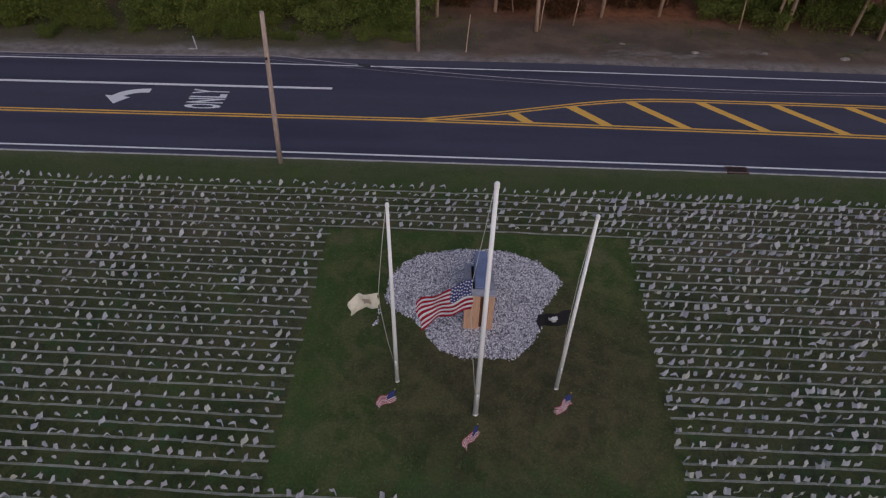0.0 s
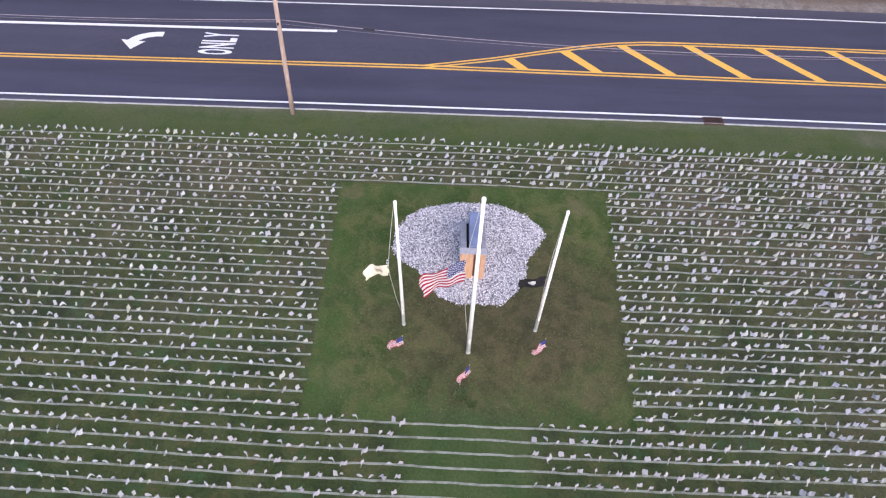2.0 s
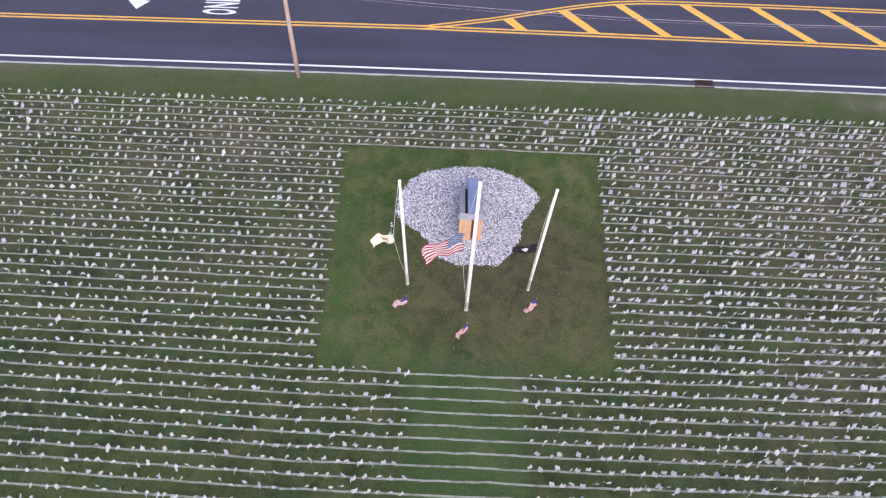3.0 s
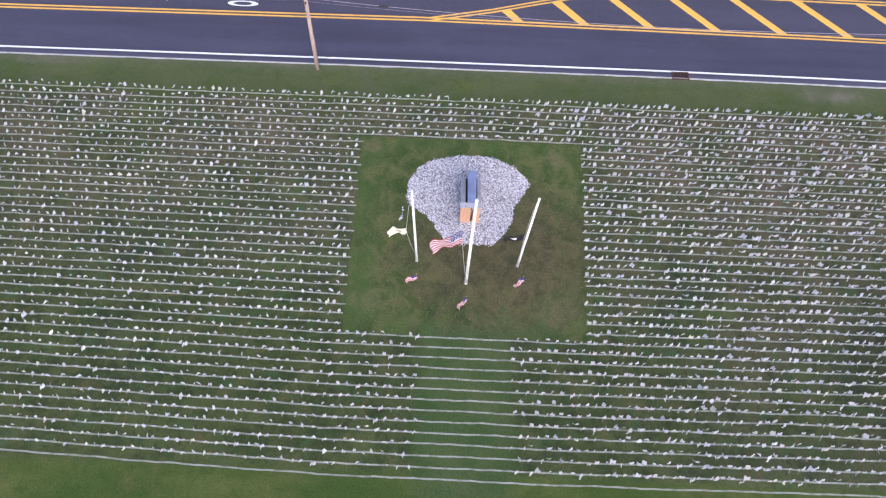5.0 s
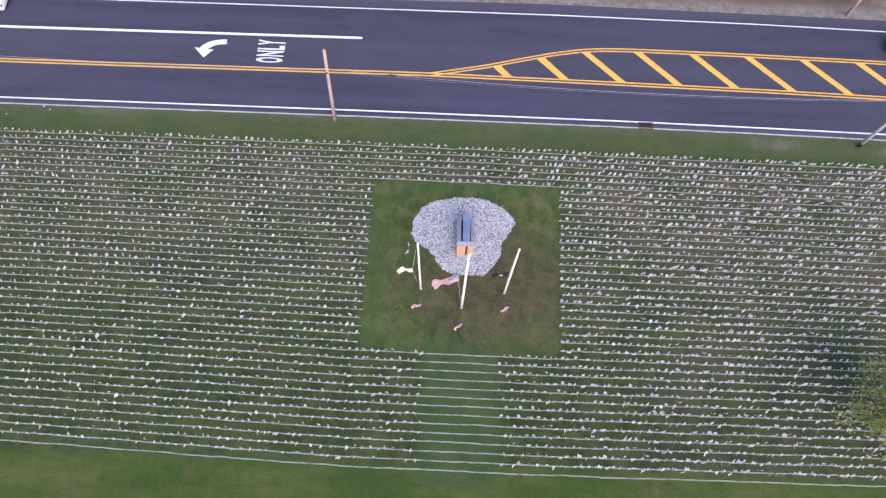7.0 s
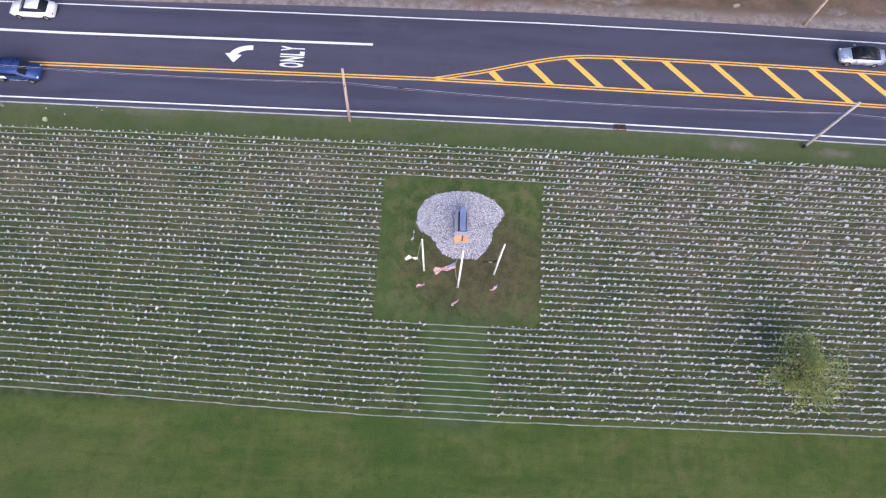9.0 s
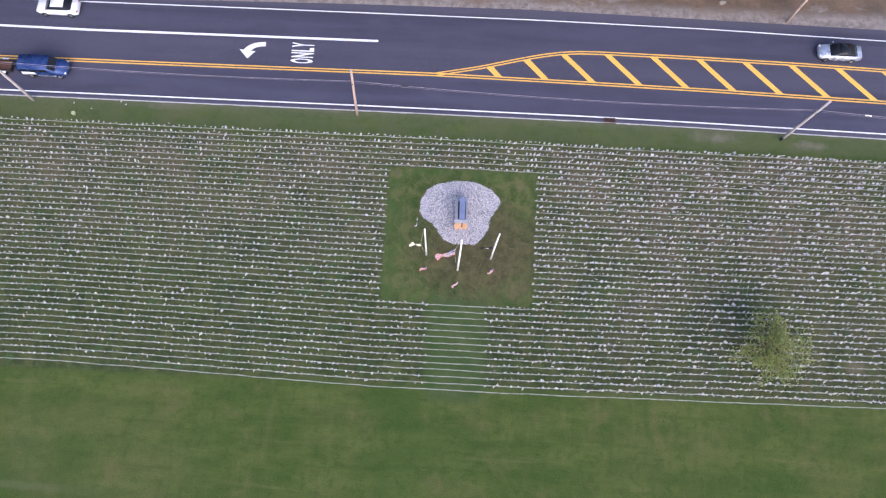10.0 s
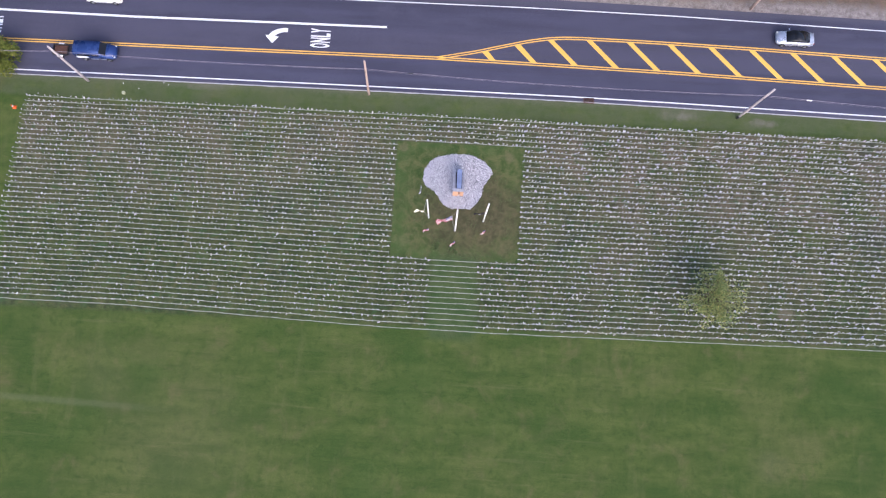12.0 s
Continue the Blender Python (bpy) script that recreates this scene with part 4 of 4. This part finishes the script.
marker = thing("marker_post", (-0.5, 32.0, 0), "thin pale leaning marker post at the edge of the wood", "post")
part("post", tube(bmesh.new(), (0, 0, 0), (0.22, 0.1, 2.9), 0.045, 0.035, 8), PALE_BARK, marker)
part("foot", tube(bmesh.new(), (0, 0, 0), (0.004, 0.002, 0.08), 0.08, 0.06, 8), SHOULDER, marker)
stump = thing("broken_post", (-21.2, 31.15, 0), "short white broken post beside a fallen board on the shoulder", "post")
part("post", tube(bmesh.new(), (0, 0, 0), (-0.12, 0.1, 1.0), 0.06, 0.05, 8), GRIT_EDGE, stump)
part("board", box(bmesh.new(), -0.65, -0.1, -0.10, 0.04, 0.0, 0.06, 0.01), GRIT_EDGE, stump, "fallen white board")

# ---- trees, bushes and the wood ----


def leaves(bm_verts, bm_faces, centre, spread, count, size, r, flat=1.0):
    for _ in range(count):
        d = Vector((r.gauss(0, 1), r.gauss(0, 1), r.gauss(0, 1) * flat))
        d = d.normalized() * (r.random() ** 0.45)
        p = Vector(centre) + Vector((d.x * spread[0], d.y * spread[1], d.z * spread[2]))
        t = Euler((r.gauss(0, 0.7), r.gauss(0, 0.7), r.uniform(0, 6.28))).to_matrix()
        s = size * r.uniform(0.6, 1.3)
        n = len(bm_verts)
        bm_verts.extend((p + t @ q)[:] for q in (Vector((-s, 0, 0)), Vector((0, -s * 0.45, 0.12 * s)), Vector((s, 0, -0.1 * s)), Vector((0, s * 0.45, 0.12 * s))))
        bm_faces.append((n, n + 1, n + 2, n + 3))


def tree(name, at, height, spread, clear, seed, clumps, per, size, leaf, bark, label, category, group="", lean=0.0, trunk_r=0.16, split=False):
    r = random.Random(seed)
    ob = thing(name, at, label, category, group)
    top = Vector((lean * height, r.uniform(-0.3, 0.3), height * 0.92))
    bend = [Vector((0, 0, -0.2)), Vector((top.x * 0.25 + r.uniform(-0.1, 0.1), r.uniform(-0.1, 0.1), height * 0.3)), Vector((top.x * 0.6, r.uniform(-0.2, 0.2), height * 0.62)), top]
    bm = run(bmesh.new(), bend, trunk_r, trunk_r * 0.25, 9)
    part("trunk", bm, bark, ob)
    verts, faces = [], []
    tips = []
    bm = bmesh.new()
    for k in range(clumps):
        f = r.uniform(0, 1)
        z = clear + (height - clear) * f
        a = r.uniform(0, 6.28) + k * 2.4
        reach = spread * math.sin(math.pi * (0.18 + 0.78 * f)) * r.uniform(0.35, 1.05)
        stem = bend[1].lerp(top, max(0, min(1, (z - height * 0.3) / (height * 0.62)))) if z > height * 0.3 else bend[0].lerp(bend[1], z / (height * 0.3))
        tip = Vector((stem.x + reach * math.cos(a), stem.y + reach * math.sin(a), z + r.uniform(-0.2, 0.3)))
        low_ = stem - Vector((0, 0, reach * 0.35))
        low_.z = max(low_.z, clear * 0.6)
        path = [low_, low_.lerp(tip, 0.5) + Vector((0, 0, 0.12 * reach)), tip]
        if split:
            part("limb", run(bmesh.new(), path, trunk_r * 0.28, trunk_r * 0.07, 5), bark, ob)
        else:
            run(bm, path, trunk_r * 0.28, trunk_r * 0.07, 5)
        tips.append(tip)
    if split:
        bm.free()
    else:
        tagged(part("branch_work", bm, bark, ob), kind="stuff")
    for tip in tips:
        s = spread * r.uniform(0.16, 0.34)
        leaves(verts, faces, tip, (s, s, s * 0.7), per, size, r)
    raw("crown", verts, faces, leaf, ob)
    return ob


def bush(name, at, width, height, seed, count, size, leaf, label, group=""):
    r = random.Random(seed)
    ob = thing(name, at, label, "bush", group)
    bm = bmesh.new()
    verts, faces = [], []
    for k in range(9):
        a, d = k * 2.4, width * 0.5 * math.sqrt((k + 0.4) / 9)
        tip = Vector((d * math.cos(a), d * math.sin(a), height * r.uniform(0.45, 0.85)))
        run(bm, [(tip.x * 0.15, tip.y * 0.15, -0.1), tip * 0.55, tip], 0.035, 0.01, 5)
        s = width * r.uniform(0.16, 0.26)
        leaves(verts, faces, tip, (s, s, height * r.uniform(0.18, 0.3)), count // 9, size, r)
        leaves(verts, faces, (tip.x * 0.9, tip.y * 0.9, height * 0.25), (s, s, height * 0.22), count // 18, size, r)
    tagged(part("stem_cluster", bm, BARK, ob), kind="stuff")
    raw("foliage", verts, faces, leaf, ob)
    return ob


tree("young_tree", (29.25, -6.65, 0), 5.4, 3.5, 1.8, 31, 90, 45, 0.135, FIELD_LEAF, BARK, "young tree with thin yellow-green leaves among the flags", "tree", trunk_r=0.13, split=True)
bush("roadside_bush", (-57.6, 18.3, 0), 5.6, 3.6, 9, 4200, 0.14, BUSH_LEAF, "leafy green bush at the end of the flag field")

rw = random.Random(77)
WOOD = "trees of the roadside wood"
kinds = [
    tree("forest_tree", (-31, 41, 0), 13, 4.2, 4.2, 1, 46, 60, 0.30, FOREST_LEAF, BARK, "tall leafy green tree in the roadside wood", "tree", WOOD),
    tree("forest_tree", (16.2, 40.0, 0), 14, 4.0, 5.2, 2, 44, 60, 0.30, FOREST_LEAF, PALE_BARK, "tall tree with a pale trunk in the roadside wood", "tree", WOOD),
    tree("forest_tree", (11.1, 39.4, 0), 12, 3.8, 5.6, 3, 40, 60, 0.28, RUSSET_LEAF, PALE_BARK, "tree with russet leaves and pale trunk in the wood", "tree", WOOD, 0.05),
    tree("forest_tree", (29.0, 40.4, 0), 12, 4.4, 3.4, 4, 46, 60, 0.28, BUSH_LEAF, PALE_BARK, "leaning light green tree at the wood's edge", "tree", WOOD, 0.10),
]
SPOTS = [(5.3, 36.2, 2), (26.4, 38.0, 3), (25.5, 38.3, 1), (31.5, 37.2, 1), (33.4, 36.4, 3), (36.0, 39.0, 0), (20.5, 41.5, 2), (2.0, 40.0, 2), (-3.0, 38.5, 1)]
for x in range(-78, 82, 6):
    for row in range(3):
        if rw.random() < (0.82 if x < 0 else 0.42):
            SPOTS.append((x + rw.uniform(-2.4, 2.4), 43.5 + 6.5 * row + rw.uniform(-2, 2), 0 if x < 0 and rw.random() < 0.8 else rw.choice((0, 1, 2, 3))))
for x in range(-76, -6, 6):
    SPOTS.append((x + rw.uniform(-2, 2), 39.0 + rw.uniform(-1.2, 1.8), 0))
for x, y, n in SPOTS:
    s = rw.uniform(0.85, 1.15)
    copy_thing(kinds[n], pose(x, y, 0, 0, 0, rw.uniform(0, 360)) @ Matrix.Diagonal((s, s, s, 1)))
ABUSH = "green bushes at the edge of the wood"
bushes = [bush("forest_bush", (-26 + 7 * k, 36.0, 0), 4.6, h, 50 + k, 2400, 0.11, (FOREST_LEAF, BUSH_LEAF, SUN_LEAF)[k], "dense green bush at the edge of the wood", ABUSH) for k, h in enumerate((2.6, 3.4, 2.0))]
for x in range(-74, -4, 2):
    for y in (33.9, 35.2, 36.8, 38.8, 41.0):
        if rw.random() < (0.5 if y < 36 else 0.72):
            size = rw.uniform(0.6, 1.3) if y > 36 else rw.uniform(0.22, 0.62)
            copy_thing(rw.choice(bushes), pose(x + rw.uniform(-1.4, 1.4), y + rw.uniform(-1.3, 1.3) + (0.9 if x > -14 else 0), 0, 0, 0, rw.uniform(0, 360)) @ Matrix.Diagonal((size, size, size * rw.uniform(0.8, 1.3), 1)))
for x, y in ((25.0, 39.0), (29.5, 38.4), (33.5, 38.8), (44.5, 38.0), (21.5, 40.2), (24.2, 41.5), (38, 41), (42, 38.5), (47, 40), (53, 39), (58, 41)):
    copy_thing(rw.choice(bushes), pose(x, y, 0, 0, 0, rw.uniform(0, 360)))
russet = bush("russet_shrub", (8, 40.2, 0), 3.6, 1.5, 90, 900, 0.15, RUSSET_LEAF, "low russet-brown undergrowth in the roadside wood", "russet undergrowth")
for x, y in ((-1, 42), (3.5, 41.5), (13, 42.5), (17.5, 43), (22, 43.5), (28, 43), (33, 42), (-44, 37.5)):
    copy_thing(russet, pose(x + rw.uniform(-1, 1), y, 0, 0, 0, rw.uniform(0, 360)))
WV, WF = [], []
for _ in range(4200):
    x, y = rw.uniform(-70, 55), 32.4 + 6.0 * rw.random() ** 0.8
    if noise.noise(Vector((x * 0.25, y * 0.4, 7))) > (-0.25 if x < 2 else 0.2):
        h = rw.uniform(0.08, 0.4)
        leaves(WV, WF, (x, y, h * 0.6), (0.26, 0.26, h * 0.5), 8, 0.05, rw)
weeds = raw("roadside_weeds", WV, WF, FOREST_LEAF)
tagged(weeds, "low green weeds growing at the edge of the wood", "weeds", kind="stuff")
sapling = tree("sapling", (5.6, 36.6, 0), 6.5, 1.5, 4.2, 61, 16, 40, 0.14, RUSSET_LEAF, PALE_BARK, "thin pale-stemmed sapling with russet leaves in the wood", "tree", "saplings in the wood", 0.06, 0.06)
for _ in range(13):
    copy_thing(sapling, pose(rw.uniform(2, 24), rw.uniform(37.5, 44), 0, rw.uniform(-6, 6), rw.uniform(-8, 8), rw.uniform(0, 360)))
for x, y, ln in ((12.0, 34.2, 0.5), (17.5, 33.0, 0.7), (23.0, 33.2, 0.5), (29.0, 32.6, 0.9)):
    bm = bmesh.new()
    bmesh.ops.create_icosphere(bm, subdivisions=2, radius=ln / 2, matrix=Matrix.Translation((0, 0, 0.05)) @ Matrix.Diagonal((1, 0.55, 0.3, 1)))
    for w in bm.verts:
        w.co *= rw.uniform(0.85, 1.15)
    ob = part("pale_rock", bm, SHOULDER)
    ob.matrix_basis = pose(x, y, 0, 0, 0, rw.uniform(-20, 20))
    tagged(ob, "low pale rock lying beside the sandy shoulder", "rock", "rocks by the road")

# ---- small things at the field's end ----
cone = thing("traffic_cone", (-54.95, 12.6, 0), "orange traffic cone with a white band on the grass", "traffic cone")
part("base", box(bmesh.new(), -0.22, 0.22, -0.22, 0.22, 0, 0.04, 0.01), ORANGE, cone)
part("body", tube(bmesh.new(), (0, 0, 0.04), (0, 0, 0.75), 0.16, 0.035, 14), ORANGE, cone)
part("band", tube(bmesh.new(), (0, 0, 0.40), (0, 0, 0.55), 0.105, 0.078, 14), WHITE_PAINT, cone, "white band")
post = thing("utility_marker", (-41.7, 15.1, 0), "small pale yellow-green marker box in the grass", "marker")
part("box", box(bmesh.new(), -0.16, 0.16, -0.16, 0.16, 0, 0.3, 0.03), simple("lime_plastic", (0.34, 0.36, 0.20), 0.06), post)
part("lid", box(bmesh.new(), -0.18, 0.18, -0.18, 0.18, 0.3, 0.35, 0.02), simple("pale_lid", (0.42, 0.43, 0.28), 0.06), post)

rv = random.Random(12)
for x, y, r in ((-37.0, 16.8, 0.09), (-40.0, 15.85, 0.07), (-42.0, 16.4, 0.08), (-36.4, 16.5, 0.06)):
    bm = bmesh.new()
    bmesh.ops.create_icosphere(bm, subdivisions=2, radius=r, matrix=Matrix.Translation((0, 0, r * 0.35)) @ Matrix.Diagonal((1.2, 0.85, 0.6, 1)))
    for w in bm.verts:
        w.co *= rv.uniform(0.9, 1.1)
    stone = part("verge_stone", bm, GRIT_EDGE)
    stone.matrix_basis = pose(x, y, 0, 0, 0, rv.uniform(0, 180))
    tagged(stone, "small pale stone lying on the grassy verge", "stone", "stones on the verge")

# ---- vehicles on the road ----


def loft(sections):
    """A closed body skinned over cross-sections: (x, half width, z low, z high, tuck)."""
    bm = bmesh.new()
    rings = []
    for x, w, z0, z1, tuck in sections:
        ring = []
        for y, z in ((-w * 0.9, z0), (-w, z0 + (z1 - z0) * 0.35), (-w * 0.985, z0 + (z1 - z0) * 0.7), (-w * tuck, z1), (0, z1 + 0.02),
                     (w * tuck, z1), (w * 0.985, z0 + (z1 - z0) * 0.7), (w, z0 + (z1 - z0) * 0.35), (w * 0.9, z0)):
            ring.append(bm.verts.new((x, y, z)))
        rings.append(ring)
    for a, b in zip(rings, rings[1:]):
        for k in range(9):
            bm.faces.new((a[k], a[(k + 1) % 9], b[(k + 1) % 9], b[k]))
    bm.faces.new(rings[0])
    bm.faces.new(rings[-1][::-1])
    bmesh.ops.recalc_face_normals(bm, faces=bm.faces)
    for f in bm.faces:
        f.smooth = True
    return bm


def wheel(car, x, y, r=0.33, w=0.22):
    side = 1 if y > 0 else -1
    hub = part("wheel", tube(bmesh.new(), (x, y - w / 2, r), (x, y + w / 2, r), r, r, 18), RUBBER, car)
    part("rim", tube(bmesh.new(), (x, y + side * w * 0.3, r), (x, y + side * (w / 2 + 0.012), r), r * 0.62, r * 0.55, 14), STEEL, hub)


def quad_sheet(corners, lift):
    bm = bmesh.new()
    vs = [bm.verts.new(c) for c in corners]
    bm.faces.new(vs)
    bmesh.ops.recalc_face_normals(bm, faces=bm.faces)
    bmesh.ops.solidify(bm, geom=list(bm.faces), thickness=lift)
    return bm


def sedan(at, turn, paint, label, roof_glass=False):
    """A four-door car heading along its own +x."""
    car = thing("car", at, label, "car", "cars on the road", turn)
    part("body", loft([(-2.34, 0.62, 0.42, 0.80, 0.8), (-2.25, 0.80, 0.28, 0.98, 0.84), (-1.6, 0.89, 0.22, 1.04, 0.86), (-0.6, 0.91, 0.20, 0.98, 0.9), (0.6, 0.91, 0.20, 0.95, 0.9), (1.3, 0.90, 0.22, 0.90, 0.86), (2.0, 0.84, 0.28, 0.78, 0.82), (2.28, 0.66, 0.36, 0.66, 0.8)]), paint, car)
    cabin = part("cabin", loft([(-1.75, 0.70, 0.92, 1.02, 0.92), (-1.0, 0.76, 0.92, 1.38, 0.82), (-0.3, 0.77, 0.92, 1.45, 0.80), (0.35, 0.76, 0.92, 1.40, 0.80), (1.15, 0.70, 0.88, 0.96, 0.92)]), TINTED, car, "tinted glass cabin")
    part("roof", loft([(-1.02, 0.58, 1.36, 1.405, 0.97), (-0.3, 0.62, 1.40, 1.475, 0.97), (0.36, 0.60, 1.37, 1.425, 0.97)]), TINTED if roof_glass else paint, car)
    for s_ in (-1, 1):
        part("pillar", tube(bmesh.new(), (-0.28, s_ * 0.79, 0.95), (-0.28, s_ * 0.635, 1.43), 0.035, 0.03, 6), paint, cabin)
        part("mirror", box(bmesh.new(), 0.72, 0.88, s_ * 0.99 - 0.09, s_ * 0.99 + 0.09, 0.92, 1.05, 0.03), paint, car)
        part("headlight", box(bmesh.new(), 2.05, 2.24, s_ * 0.62 - 0.14, s_ * 0.62 + 0.14, 0.62, 0.74, 0.03), LAMP_GLASS, car)
        part("tail_light", box(bmesh.new(), -2.33, -2.2, s_ * 0.62 - 0.15, s_ * 0.62 + 0.15, 0.74, 0.88, 0.03), TAIL_GLASS, car)
        for x in (-1.42, 1.40):
            wheel(car, x, s_ * 0.82)
    return car


ROAD_Z = 0.03
sedan((-45.6, 27.65, ROAD_Z), 180, PAINT_WHITE, "white four-door sedan driving in the far lane")
sedan((41.2, 26.5, ROAD_Z), 179, PAINT_SILVER, "silver-blue car with a dark roof in the far lane", True)

truck = thing("van", (-45.4, 20.1, ROAD_Z), "dark blue van with a pale sheen on its lower side in the near lane", "van", turn=0)
part("body", loft([(-2.5, 0.80, 0.45, 1.62, 0.86), (-2.4, 0.92, 0.34, 1.72, 0.88), (-0.8, 0.94, 0.30, 1.76, 0.88), (0.75, 0.94, 0.30, 1.72, 0.86), (1.35, 0.92, 0.30, 1.16, 0.9), (2.1, 0.88, 0.34, 1.00, 0.86), (2.45, 0.72, 0.42, 0.84, 0.84)]), PAINT_BLUE, truck)
part("windscreen", quad_sheet([(0.80, -0.72, 1.70), (0.80, 0.72, 1.70), (1.36, 0.80, 1.20), (1.36, -0.80, 1.20)], 0.02), TINTED, truck)
for s_ in (-1, 1):
    for x0, x1 in ((-2.1, -1.3), (-1.2, -0.35), (-0.25, 0.65)):
        part("side_window", quad_sheet([(x0, s_ * 0.945, 1.22), (x1, s_ * 0.945, 1.22), (x1, s_ * 0.905, 1.58), (x0, s_ * 0.905, 1.58)], 0.02), TINTED, truck)
    # white plate that imitates the light reflected on the rear side
    part("side_sheen", box(bmesh.new(), -2.2, -0.75, s_ * 0.945 - 0.012, s_ * 0.945 + 0.012, 0.72, 1.16, 0.008), PAINT_WHITE, truck, "white sheen on the rear side")
    part("sill_strip", box(bmesh.new(), -0.7, 1.9, s_ * 0.93 - 0.02, s_ * 0.93 + 0.02, 0.40, 0.52, 0.008), PAINT_SILVER, truck, "silver sill strip")
    part("headlight", box(bmesh.new(), 2.22, 2.42, s_ * 0.66 - 0.14, s_ * 0.66 + 0.14, 0.72, 0.88, 0.03), LAMP_GLASS, truck)
    part("tail_light", box(bmesh.new(), -2.5, -2.38, s_ * 0.74 - 0.07, s_ * 0.74 + 0.07, 0.95, 1.35, 0.02), TAIL_GLASS, truck)
    for x in (-1.5, 1.55):
        wheel(truck, x, s_ * 0.85, 0.35)
trailer = thing("trailer", (-49.8, 20.1, ROAD_Z), "small dark open trailer towed behind the blue van", "trailer")
part("bed", box(bmesh.new(), -1.0, 0.75, -0.62, 0.62, 0.42, 0.50, 0.01), RUST, trailer)
for a in ((-1.0, 0.75, -0.66, -0.62), (-1.0, 0.75, 0.62, 0.66), (-1.04, -1.0, -0.66, 0.66), (0.75, 0.79, -0.66, 0.66)):
    part("side_board", box(bmesh.new(), *a, 0.42, 0.78, 0.008), DARK_METAL, trailer)
part("drawbar", tube(bmesh.new(), (0.75, 0, 0.45), (1.85, 0, 0.45), 0.04, 0.04, 8), DARK_METAL, trailer)
for s_ in (-1, 1):
    wheel(trailer, -0.15, s_ * 0.78, 0.28, 0.18)
    part("mudguard", box(bmesh.new(), -0.5, 0.2, s_ * 0.79 - 0.13, s_ * 0.79 + 0.13, 0.60, 0.64, 0.01), WHITE_PAINT, trailer, "pale mudguard")
